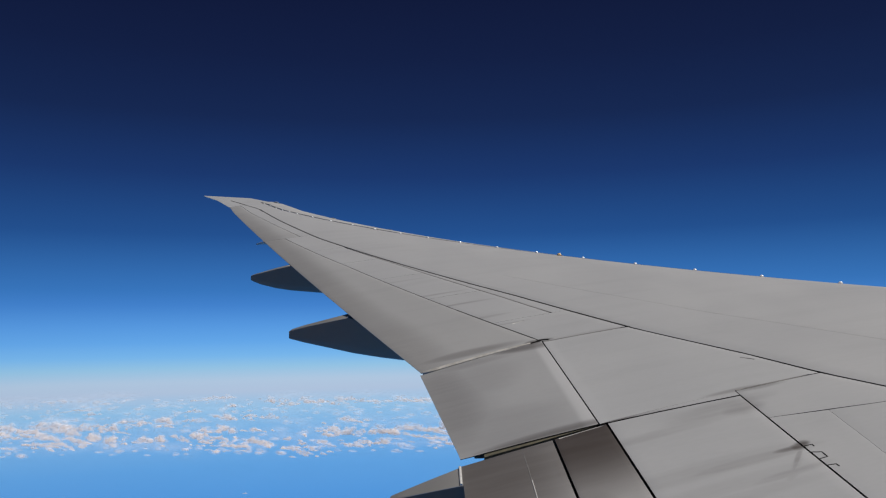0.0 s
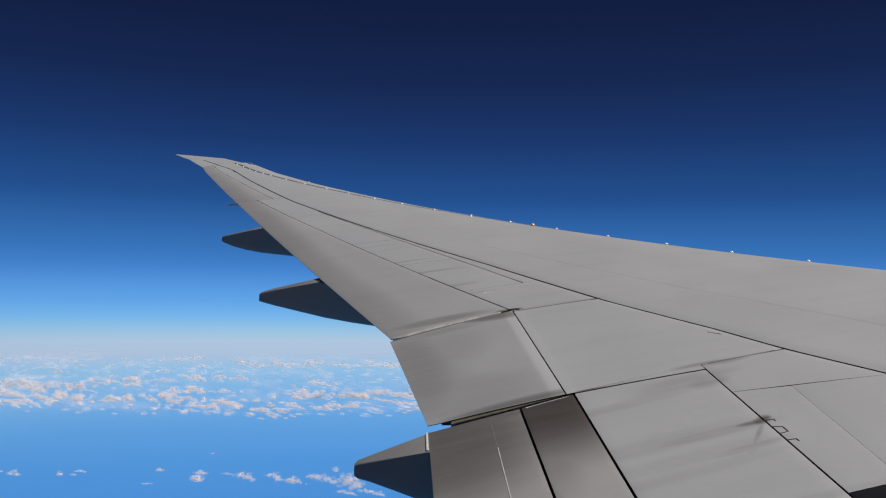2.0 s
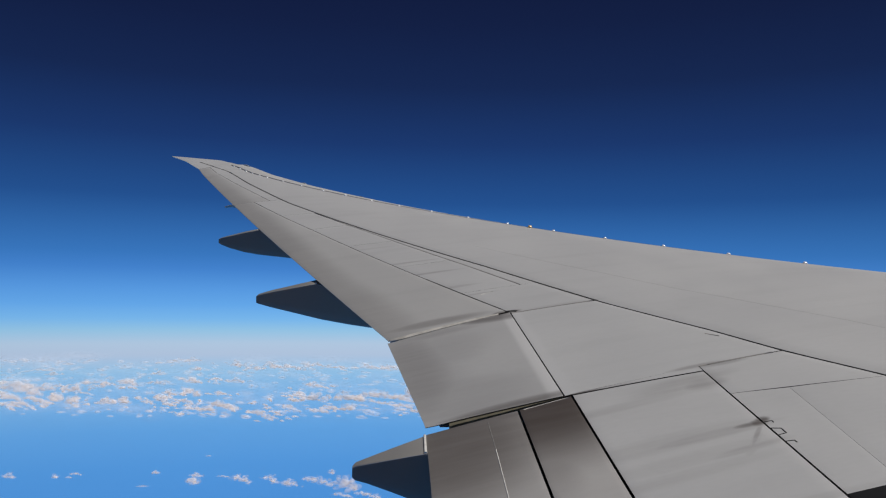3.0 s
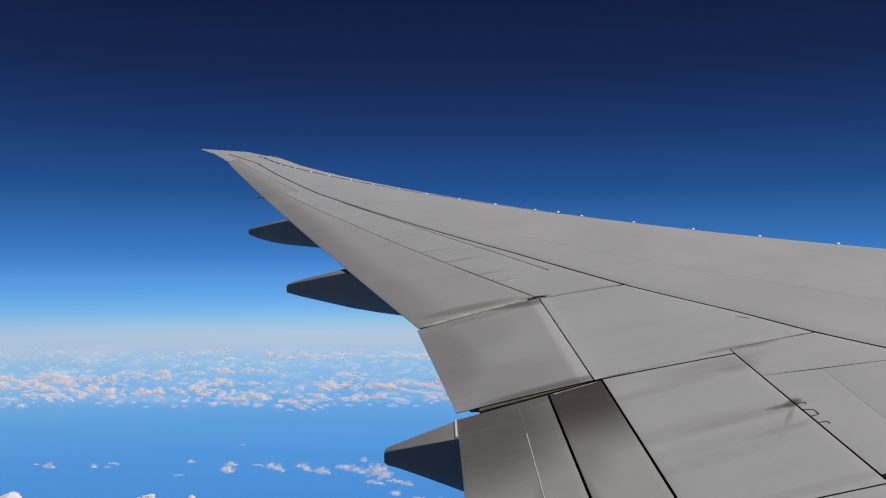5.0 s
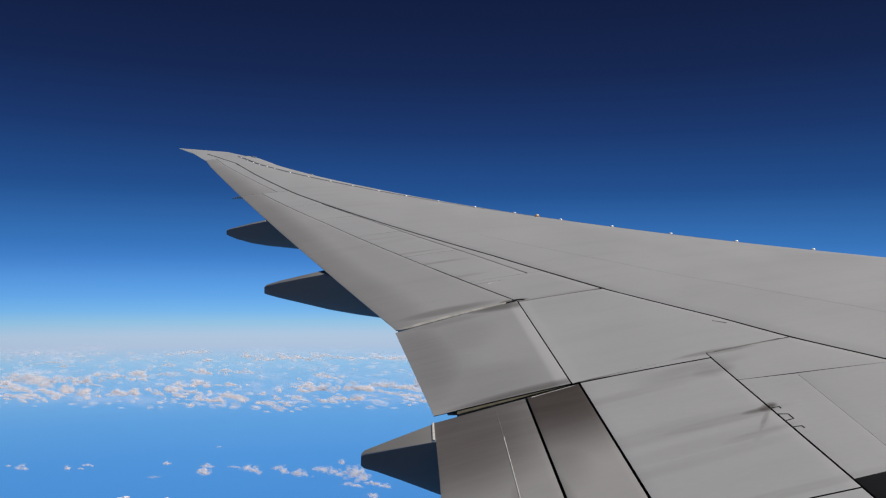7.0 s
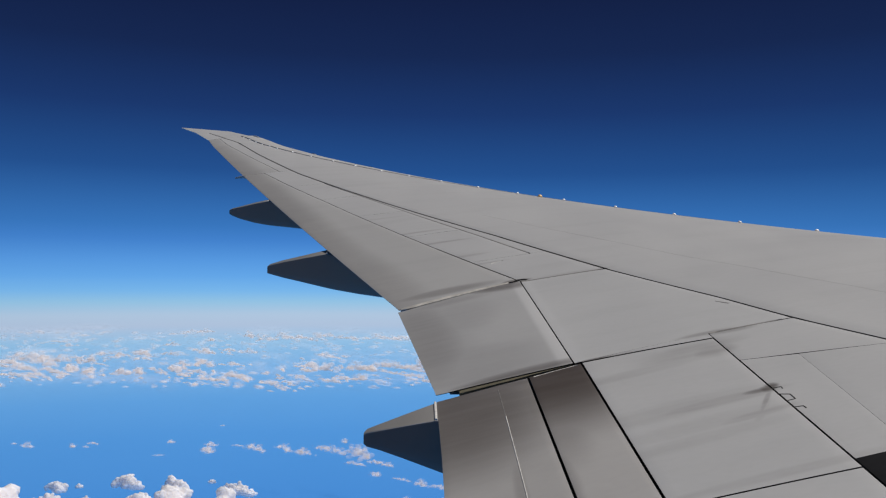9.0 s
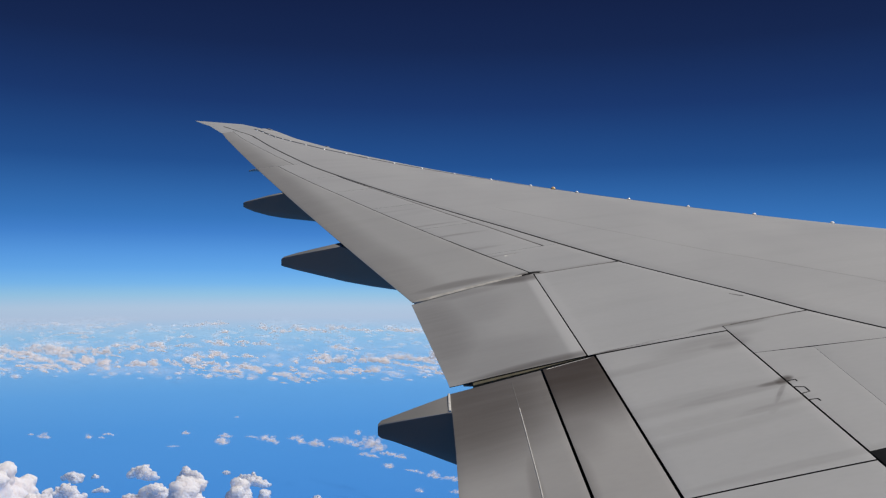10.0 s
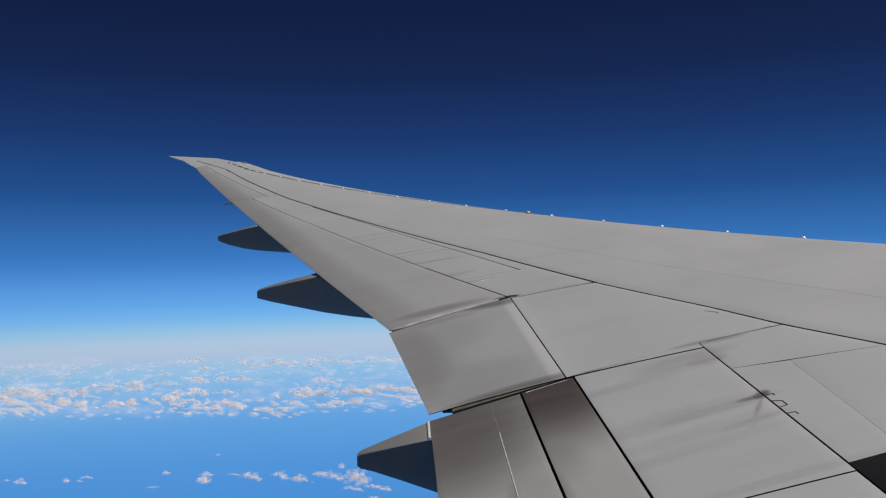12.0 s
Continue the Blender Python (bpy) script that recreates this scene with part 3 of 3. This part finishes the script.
panel("access_panel", hinge_in, mid_line, (4.915, 4.915), (6.67, 6.57), PAINT, wing, nx=6, ny=14, gap=(0.007, 0.0009, 0, 0.0045), edge=0.0006)
panel("access_panel", mid_line, spar, (4.915, 4.915), (6.57, 6.44), PAINT, wing, nx=8, ny=14, gap=(0.0009, 0.013, 0, 0.0025), edge=0.0006)
panel("walkway_panel", hinge_in, spar, (-1.2, -1.2), (4.915, 4.915), WALKWAY, wing, "black non-slip walkway panel", nx=10, ny=20, gap=(0.004, 0.013, 0, 0.003))

strip("panel_seal", [(2.53, 7.395), (3.2, 7.408)], 0.020, GREY_SEAL, wing, "grey panel joint seal", rise=0.002)

# faint filled joint along the box skin
JOINT_PAINT = wing_paint("filled_joint", (0.340, 0.343, 0.346))
strip("skin_joint", [(float(chord_x(k)(y)), y) for y, k in ((6.4, 0.472), (8.0, 0.467), (9.3, 0.459), (11.2, 0.450), (13.8, 0.432))], 0.010, JOINT_PAINT, wing, "faint filled skin joint", rise=0.0008)

# latch outlines on the spoiler hinge
for pts in ([(2.53, 6.05), (2.60, 6.046), (2.597, 6.012)], [(2.53, 5.94), (2.602, 5.90), (2.602, 5.815), (2.535, 5.81)], [(2.535, 5.70), (2.60, 5.687), (2.602, 5.65)]):
    strip("hinge_tab", pts, 0.009, SEALANT, wing, "dark hinge tab outline", steps=3)
for pts in ([(2.862, 8.18), (2.953, 8.05)], [(0.82, 10.868), (0.985, 10.926)]):
    strip("scuff_mark", pts, 0.014, PALE_STRIP if pts[0][0] < 1 else GREY_SEAL, wing, "small scuffed mark", steps=3)

# end rib of the flaperon, seen through the slot beside the flap
def build_rib():
    verts, faces = [], []
    xs = np.linspace(0.28, 1.28, 12)
    for x in xs:
        z = float(upper(x, 7.34))
        y = 7.372 - 0.012 * (x - 0.3)
        deep = float(np.interp(x, (0.28, 0.75, 1.0, 1.28), (0.034, 0.028, 0.015, 0.008)))
        for dy, dz in ((-deep, -0.0065 - 0.6 * deep), (0.000, -0.0065), (0.000, -0.14), (-deep, -0.13)):
            verts.append((x, y + dy, z + dz))
    for i in range(len(xs) - 1):
        for j in range(4):
            faces.append((i * 4 + j, i * 4 + (j + 1) % 4, (i + 1) * 4 + (j + 1) % 4, (i + 1) * 4 + j))
    mesh_object("end_rib", verts, faces, RIB_PRIMER, wing, "yellowish primed end rib", smooth=False)


build_rib()


# flap track fairings: stations of x, top z, bottom z, half width
def fairing(near, stations, tilt, label, mat=None):
    """near: the y of its inner flank."""
    verts, faces, n = [], [], 0
    cap_v, cap_f = [], []
    half = [(1, -0.004), (1, -0.30), (1, -0.55), (0.985, -0.72), (0.93, -0.86), (0.78, -0.955), (0.45, -0.995)]
    for x, zt, zb, w in stations:
        d, y = zt - zb, near + w
        loop = [(-a * w, b2 * d) for a, b2 in half] + [(0, -d)] + [(a * w, b2 * d) for a, b2 in reversed(half)]
        n = len(loop)
        verts += [(x, y + a, zt + b2 + tilt * (a + w)) for a, b2 in loop]
        k, skirt = (0.010 if w > 0.06 else 0.004), 0.006
        cap_v += [(x, y + a, zt + b2 + tilt * (a + w)) for a, b2 in ((-w - 0.002, -skirt), (-w - 0.002, -0.002), (-w + k, 0.005), (w - k, 0.005), (w + 0.002, -0.002), (w + 0.002, -0.012))]
    m = len(stations)
    for i in range(m - 1):
        for j in range(n):
            faces.append((i * n + j, i * n + (j + 1) % n, (i + 1) * n + (j + 1) % n, (i + 1) * n + j))
        for j in range(5):
            cap_f.append((i * 6 + j, (i + 1) * 6 + j, (i + 1) * 6 + j + 1, i * 6 + j + 1))
    faces += [tuple(range(n)), tuple(range(m * n - 1, (m - 1) * n - 1, -1))]
    cap_f += [tuple(range(6)), tuple(range(m * 6 - 1, m * 6 - 7, -1))]
    ob = mesh_object("flap_track_fairing", verts, faces, mat or FAIRING_FLANK_SHADE, wing, label)
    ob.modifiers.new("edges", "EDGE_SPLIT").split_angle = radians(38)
    # added cap carries the sunlit top tone apart from the shaded flank
    cap = mesh_object("lit_top", cap_v, cap_f, FAIRING_LIT_TOP, ob, "top face in lit grey tone")
    cap.modifiers.new("edges", "EDGE_SPLIT").split_angle = radians(30)
    return ob


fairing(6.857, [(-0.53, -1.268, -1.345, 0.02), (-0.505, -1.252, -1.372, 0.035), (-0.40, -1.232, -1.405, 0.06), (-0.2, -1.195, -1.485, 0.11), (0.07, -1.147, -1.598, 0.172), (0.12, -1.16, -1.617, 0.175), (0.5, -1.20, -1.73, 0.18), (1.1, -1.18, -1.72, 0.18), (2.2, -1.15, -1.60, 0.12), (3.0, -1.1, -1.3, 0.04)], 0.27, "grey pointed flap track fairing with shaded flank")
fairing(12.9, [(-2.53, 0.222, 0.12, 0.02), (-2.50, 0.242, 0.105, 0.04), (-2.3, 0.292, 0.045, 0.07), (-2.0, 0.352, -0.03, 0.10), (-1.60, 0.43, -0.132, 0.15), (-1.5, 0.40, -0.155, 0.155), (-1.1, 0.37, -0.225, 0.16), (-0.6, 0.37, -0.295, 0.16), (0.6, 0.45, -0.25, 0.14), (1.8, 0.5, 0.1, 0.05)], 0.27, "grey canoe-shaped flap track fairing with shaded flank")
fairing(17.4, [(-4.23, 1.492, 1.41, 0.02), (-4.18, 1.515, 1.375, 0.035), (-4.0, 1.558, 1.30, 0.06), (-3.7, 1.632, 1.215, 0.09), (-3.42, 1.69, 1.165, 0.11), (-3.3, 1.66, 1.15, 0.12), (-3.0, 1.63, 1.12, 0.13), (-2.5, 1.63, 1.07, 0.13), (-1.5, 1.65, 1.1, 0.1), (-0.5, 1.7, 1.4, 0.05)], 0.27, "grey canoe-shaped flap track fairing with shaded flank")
fairing(20.6, [(-4.88, 2.585, 2.550, 0.03), (-4.84, 2.598, 2.550, 0.07), (-4.70, 2.635, 2.565, 0.08), (-4.60, 2.615, 2.55, 0.08), (-4.3, 2.60, 2.53, 0.03)], 0.2, "small pale hinge fairing at the trailing edge", PALE_TONE)

# pale seals where the fairings meet the trailing edge
strip("fairing_seal", [(0.068, 6.86), (0.062, 7.2)], 0.022, PALE_STRIP, wing, "white edge seal", rise=0.010)
for x, y0, y1, z0 in ((-1.605, 12.905, 13.19, 0.437), (-3.425, 17.405, 17.61, 1.697)):
    verts = [(x + dx, y, z0 + 0.27 * (y - y0) + dz) for y in (y0, y1) for dx, dz in ((-0.012, -0.01), (-0.010, 0.004), (0.010, 0.004), (0.012, -0.01))]
    mesh_object("fairing_seal", verts, [(0, 1, 5, 4), (1, 2, 6, 5), (2, 3, 7, 6), (0, 3, 2, 1), (4, 5, 6, 7)], PALE_STRIP, wing, "white edge seal", smooth=False)


# small white studs behind the slats, an amber one among them
def stud(name, x, y, r, h, mat, label):
    verts, faces, n = [], [], 12
    z = float(upper(x, y))
    rings = ((1.0, -0.01), (0.92, 0.30), (0.68, 0.72), (0.35, 0.95))
    for k, hh in rings:
        for j in range(n):
            a = 2 * math.pi * j / n
            verts.append((x + r * k * math.cos(a), y + r * k * math.sin(a), z + h * hh))
    verts.append((x, y, z + h))
    for i in range(len(rings) - 1):
        for j in range(n):
            faces.append((i * n + j, i * n + (j + 1) % n, (i + 1) * n + (j + 1) % n, (i + 1) * n + j))
    top = (len(rings) - 1) * n
    faces += [(top + j, top + (j + 1) % n, len(verts) - 1) for j in range(n)]
    faces.append(tuple(range(n - 1, -1, -1)))
    mesh_object(name, verts, faces, mat, wing, label)


STUD_Y = [11.58, 12.56, 13.51, 14.5, 15.5, 16.5, 17.45, 18.45, 19.45, 20.4, 21.4, 22.35, 23.4, 24.4, 25.35, 25.85, 26.35, 26.8, 27.25, 27.65]
for y in STUD_Y:
    stud("stud", float(slat_edge(y)) - 0.045, y, 0.034, 0.030, WHITE, "small white stud")
stud("amber_stud", float(slat_edge(15.98)) - 0.07, 15.98, 0.05, 0.05, AMBER, "small amber stud")

# ---- fuselage side behind the window ----
def build_fuselage():
    cy, cz, r_out, r_in = -2.94, -0.35, 3.12, 3.05
    xs = [-12.0, -8, -4, -2, -1, -0.5, -0.16, -0.10, 0.10, 0.16, 0.5, 1, 2, 4, 8, 12, 18.0]
    zs = [-0.24, -0.19, -0.12, 0.0, 0.12, 0.19, 0.24]
    angs = [math.asin((z - cz) / r_out) for z in zs]
    angs = [angs[0] + (angs[-1] - 2 * math.pi - angs[0]) * k / 40 for k in range(41)][:0:-1] + angs
    verts, faces = [], []
    n = len(angs)
    for r in (r_out, r_in):
        for x in xs:
            for a in angs:
                verts.append((x, cy + r * math.cos(a), cz + r * math.sin(a)))
    half = len(xs) * n

    def hole(i, j):
        z0, z1 = cz + r_out * math.sin(angs[j]), cz + r_out * math.sin(angs[(j + 1) % n])
        return -0.165 < xs[i] and xs[i + 1] < 0.165 and min(z0, z1) > -0.20 and max(z0, z1) < 0.20 and math.cos(angs[j]) > 0.9
    edges = {}
    for i in range(len(xs) - 1):
        for j in range(n):
            if hole(i, j):
                continue
            q = (i * n + j, (i + 1) * n + j, (i + 1) * n + (j + 1) % n, i * n + (j + 1) % n)
            faces.append(q)
            faces.append(tuple(half + k for k in reversed(q)))
            for a, b2 in zip(q, q[1:] + q[:1]):
                edges[(a, b2)] = True
    for a, b2 in list(edges):
        if (b2, a) not in edges:
            faces.append((b2, a, half + a, half + b2))
    for end in (0, (len(xs) - 1) * n):
        cap = [half + end + j for j in range(n)]
        faces.append(tuple(cap) if end == 0 else tuple(reversed(cap)))
    ob = mesh_object("wall_fuselage", verts, faces, FUSELAGE_PAINT, smooth=False)
    tagged(ob, "pale painted fuselage side with an open window", "fuselage wall", kind="structure")


build_fuselage()

# ---- clouds: middle x, y, half of the long axis x, y, height ----
WEST_BANK = [(-1134, 2364, 87, -32, 40), (-1139, 2265, 45, -28, 24), (-1036, 2239, 71, -71, 31), (-1031, 2121, 70, -57, 23), (-940, 2077, 56, -61, 16), (-990, 1985, 56, -32, 15), (-1028, 2331, 27, 2, 25), (-984, 2350, 15, 1, 18), (-942, 2313, 19, -13, 27), (-825, 2020, 25, -21, 27), (-907, 2108, 28, -28, 25), (-923, 1961, 45, -26, 15), (-744, 2033, 30, -15, 24), (-720, 2062, 26, -40, 18), (-919, 2495, 25, 2, 15), (-875, 2535, 51, -57, 26), (-1218, 2286, 57, -20, 36), (-1168, 2088, 51, -17, 33)]
MIDDLE_BANK = [(-653, 2036, 26, -33, 12), (-645, 2108, 38, -67, 21), (-591, 2000, 24, -27, 11), (-587, 2031, 11, 1, 12), (-672, 2261, 21, -29, 16), (-794, 2553, 40, -17, 15), (-699, 2615, 38, -43, 22), (-606, 2252, 38, -54, 22), (-565, 2052, 27, -31, 15), (-510, 1917, 28, -31, 16), (-514, 1830, 5, 9, 10), (-472, 1903, 17, -6, 16), (-650, 2705, 31, -14, 15), (-535, 2273, 27, -35, 13), (-467, 1975, 28, -33, 20), (-434, 1948, 29, -41, 16), (-571, 2637, 26, 2, 19), (-354, 1841, 30, -29, 13)]
EAST_BANK = [(-315, 2523, 31, -40, 21), (-304, 2167, 28, -71, 24), (-262, 2140, 32, -25, 27), (-314, 1780, 22, -20, 10), (-301, 1943, 22, -22, 16), (-348, 1949, 10, 0, 11), (-214, 1872, 23, -38, 16), (-202, 1947, 29, -21, 13), (-161, 1935, 20, 1, 19), (-187, 2155, 29, 2, 27), (-149, 2130, 10, 1, 32), (-129, 2214, 30, 2, 24), (-88, 2210, 39, -34, 24), (-41, 2154, 23, -30, 21), (-12, 2234, 23, -21, 34), (-82, 2054, 45, -72, 11), (-31, 1992, 28, -45, 14), (0, 1893, 19, -23, 13)]
HIGH_BANK = [(-1252, 2883, 19, 2, 17), (-998, 2567, 34, 2, 11), (-904, 2936, 23, 2, 17), (-1003, 3718, 29, 3, 21), (-830, 3167, 13, 1, 23), (-1034, 3633, 60, 6, 21), (-730, 3368, 27, 3, 33), (-625, 3185, 32, 3, 31), (-583, 3315, 38, 3, 32), (-517, 3321, 24, 2, 23), (-428, 3202, 24, 2, 36), (-422, 3468, 23, 2, 24), (-357, 3345, 22, -13, 19), (-307, 3301, 33, -39, 18), (-188, 3304, 42, -25, 25), (-109, 3311, 42, -25, 25), (-1367, 3061, 40, 3, 12)]
SCATTERED_A = [(-551, 1148, 9, -3, 8.8), (-579, 1169, 4, 0, 3.6), (-489, 1148, 5, 0, 6.9), (-470, 1170, 9, -3, 5.2), (-471, 1148, 5, 0, 3.4), (-364, 1180, 6, -1, 6), (-354, 1094, 8, 2, 3.2), (-296, 1117, 8, -10, 13), (-302, 1162, 10, -8, 6.6), (-326, 1320, 4, 0, 2.8), (-265, 1159, 9, -1, 4.1), (-236, 1131, 17, -17, 11), (-197, 1130, 14, -14, 11), (-166, 1102, 11, -9, 12), (-131, 1121, 24, -25, 11), (-92, 1087, 21, -16, 21), (-91, 1043, 14, -8, 6.5), (-66, 1050, 13, -8, 6.5)]
SCATTERED_B = [(-49, 1036, 7, -6, 6.4), (-119, 1185, 6, -4, 7.4), (-62, 984, 7, -4, 7.5), (-30, 963, 12, -10, 4), (-9, 939, 6, -5, 8.4), (16, 921, 16, -11, 7), (-22, 875, 5, -3, 5.4), (18, 869, 8, -6, 5.4)]
HEAPED_ROW = [(-421, 798, 12, 0, 58), (-389, 801, 14, -4, 22), (-404, 909, 13, -9, 14), (-378, 842, 21, -9, 18), (-386, 926, 4, 0, 5.5), (-355, 867, 10, 0, 7.1), (-333, 927, 19, -13, 19), (-274, 908, 19, -12, 20), (-286, 830, 18, 0, 24), (-249, 811, 18, 0, 36), (-309, 823, 11, 0, 13), (-198, 812, 10, 0, 32), (-205, 901, 20, -13, 15), (-179, 844, 6, 0, 13), (-245, 948, 5, -2, 5.4), (-458, 807, 14, 0, 32), (-126, 845, 5, 0, 5.3)]
ball = bmesh.new()
bmesh.ops.create_icosphere(ball, subdivisions=1, radius=1)
TINY_V = np.array([v.co[:] for v in ball.verts])
TINY_F = [tuple(v.index for v in f.verts) for f in ball.faces]
ball.clear()
bmesh.ops.create_icosphere(ball, subdivisions=2, radius=1)
LOOSE_V = np.array([v.co[:] for v in ball.verts])
LOOSE_F = [tuple(v.index for v in f.verts) for f in ball.faces]
ball.clear()
bmesh.ops.create_icosphere(ball, subdivisions=3, radius=1)
BALL_V = np.array([v.co[:] for v in ball.verts])
BALL_F = [tuple(v.index for v in f.verts) for f in ball.faces]
bmesh.ops.subdivide_edges(ball, edges=ball.edges[:], cuts=1, use_grid_fill=True)
FINE_V = np.array([v.co.normalized()[:] for v in ball.verts])
FINE_F = [tuple(v.index for v in f.verts) for f in ball.faces]
ball.free()
CLOUD_Z = -230.0


def puff_shapes(ball_v, count, rough):
    """Round heads with smaller heads on them, of radius about 1."""
    shapes = []
    for s in range(count):
        off = Vector((s * 7.3, s * 3.1, s * 5.7))
        r = []
        for v in ball_v:
            q = Vector(v)
            heads = 0.42 * abs(noise.noise(q * 2.4 + off)) + 0.26 * abs(noise.noise(q * 5.2 + off)) + 0.15 * abs(noise.noise(q * 11.0 + off))
            r.append(0.86 + 0.22 * noise.fractal(q * 1.2 + off, 0.9, 2.0, 3) * (0.5 + 0.5 * rough) + heads * rough)
        shapes.append(ball_v * np.array(r)[:, None])
    return shapes


PUFFS, SOFT_PUFFS, FINE_PUFFS = puff_shapes(BALL_V, 10, 1.0), puff_shapes(BALL_V, 12, 0.3), puff_shapes(FINE_V, 8, 1.0)
LOOSE_PUFFS, TINY_PUFFS = puff_shapes(LOOSE_V, 12, 0.5), puff_shapes(TINY_V, 12, 0.5)
dice = random.Random(7)


def lobes(ax, ay, heaped):
    """Middles and radii of the round heads of one cumulus of height 1, on a level foot; ax, ay: half of its long axis."""
    half = math.hypot(ax, ay)
    across = Vector((-ay, ax, 0)).normalized() if half > 0 else Vector((0, 1, 0))
    n = int(min(56, (36 if heaped else 7) + (10.0 if heaped else 7.0) * half))
    along = [dice.uniform(-1, 1) if heaped else 2 * (i + dice.random()) / n - 1 for i in range(n)]
    out = []
    for t in sorted(along, key=abs):
        core = 1 - 0.72 * t * t
        up = dice.random() ** 1.2
        r = dice.uniform(*((0.14, 0.32) if heaped else (0.19, 0.38))) * math.sqrt(core) * (1.0 - 0.4 * up)
        reach = max(0.6, 1 - 0.6 * r / max(half, 0.3))
        side = dice.gauss(0, 0.25 if heaped else 0.18)
        z = 0.5 * r + up * max(0.0, core - 1.55 * r)
        mid = Vector((ax * t * reach, ay * t * reach, 0)) + across * side + Vector((0, 0, z))
        if out:
            # each head grows out of the nearest one
            m0, r0 = min(out, key=lambda o: (o[0] - mid).length - o[1])
            apart, most = (mid - m0).length, 0.8 * (r + r0)
            mid = m0 + (mid - m0) * min(1.0, most / max(apart, 1e-6))
        out.append((mid, r))
    return out


def joined(heads, shapes, faces, swell, stretch):
    verts, polys = [], []
    for mid, r in heads:
        p = shapes[dice.randrange(len(shapes))]
        a = dice.uniform(0, 6.28)
        c, s = math.cos(a), math.sin(a)
        p = np.stack((p[:, 0] * c - p[:, 1] * s, p[:, 0] * s + p[:, 1] * c, p[:, 2] * 0.92), 1) * (r * swell)
        p[:, :2] *= stretch
        p += np.array(mid)
        p[:, 2] = np.where(p[:, 2] < 0, p[:, 2] * 0.25, p[:, 2])
        k = len(verts)
        verts += p.tolist()
        polys += [tuple(k + j for j in f) for f in faces]
    return verts, polys


def melted(ob, size):
    skin = ob.modifiers.new("one_skin", "REMESH")
    skin.mode, skin.voxel_size, skin.use_smooth_shade = "VOXEL", size, True


def cloud(x, y, ax, ay, h, words):
    near = words is HEAP
    heads = lobes(ax / h, ay / h, near)
    fine = near and h > 11
    ob = mesh_object("cloud", *joined(heads, FINE_PUFFS if fine else PUFFS if near else SOFT_PUFFS, FINE_F if fine else BALL_F, 1.0 if near else 0.74 if words is SMALL else 0.8, 1.1 if near else 1.15), HEAPED if near else BROKEN)
    ob.location, ob.scale = (x, y, CLOUD_Z), (h, h, h)
    melted(ob, 0.02 if fine else 0.05 if near else 0.07)
    if not near:
        # loose droplets round the core, thicker towards the middle
        spread, least, most = (0.26, 0.30, 0.95) if words is SMALL else (0.20, 0.45, 1.2)
        edge = [(m + Vector((dice.gauss(0, spread), dice.gauss(0, spread), dice.gauss(0, 0.35 * spread))), r * dice.uniform(least, most)) for m, r in heads * 3]
        tagged(mesh_object("billow", *joined(edge, *((LOOSE_PUFFS, LOOSE_F) if words is SMALL else (TINY_PUFFS, TINY_F)), 1.1, 1.2), BILLOW, ob), kind="stuff")
    return tagged(ob, *words)


FAR = ("hazy pinkish-white cumulus cloud in a broken bank", "cloud", "distant cloud bank")
SMALL = ("small white cumulus shred over the sea", "cloud", "scattered clouds")
HEAP = ("bright white heaped cumulus over the sea", "cloud", "heaped clouds")
for bank, words in ((WEST_BANK, FAR), (MIDDLE_BANK, FAR), (EAST_BANK, FAR), (HIGH_BANK, FAR), (SCATTERED_A, SMALL), (SCATTERED_B, SMALL), (HEAPED_ROW, HEAP)):
    for x, y, ax, ay, h in bank:
        cloud(x, y, ax, ay, h, words)
        # smaller ones torn off beside those of the banks
        for _ in range(4 if words is FAR else 0):
            w = math.hypot(ax, ay)
            cloud(x + dice.uniform(-1.5, 1.5) * w, y + dice.uniform(-2.2, 2.2) * w, ax * dice.uniform(0.2, 0.45), ay * dice.uniform(0.2, 0.45), h * dice.uniform(0.25, 0.55), words)


def shreds(name, count, least, most, flat, mat, words):
    """Torn scraps between the clouds of the far banks."""
    verts, polys = [], []
    for k in range(count):
        y = 1780 + 1900 * dice.random() ** 1.3
        x = y * dice.uniform(-0.64, 0.12)
        w = dice.uniform(least, most) * (0.4 + y / 3500)
        p = LOOSE_PUFFS[dice.randrange(len(LOOSE_PUFFS))] * (w, w * dice.uniform(0.7, 1.4), w * flat * dice.uniform(0.6, 1.4))
        p[:, 1] += p[:, 0] * dice.uniform(-1.2, -0.2)
        for size in (1.0, 0.75, 0.45):
            n = len(verts)
            verts += (p * size + (x, y, w * 0.15)).tolist()
            polys += [tuple(n + j for j in f) for f in LOOSE_F]
    ob = mesh_object(name, verts, polys, mat)
    ob.location = (0, 0, CLOUD_Z)
    tagged(ob, words, "cloud", kind="stuff")


shreds("cloud_shreds", 620, 6, 20, 0.26, SCRAPS, "torn white scraps of cloud between the banks")
shreds("cloud_haze", 200, 45, 120, 0.10, THIN, "thin pale veils of haze among the banks")
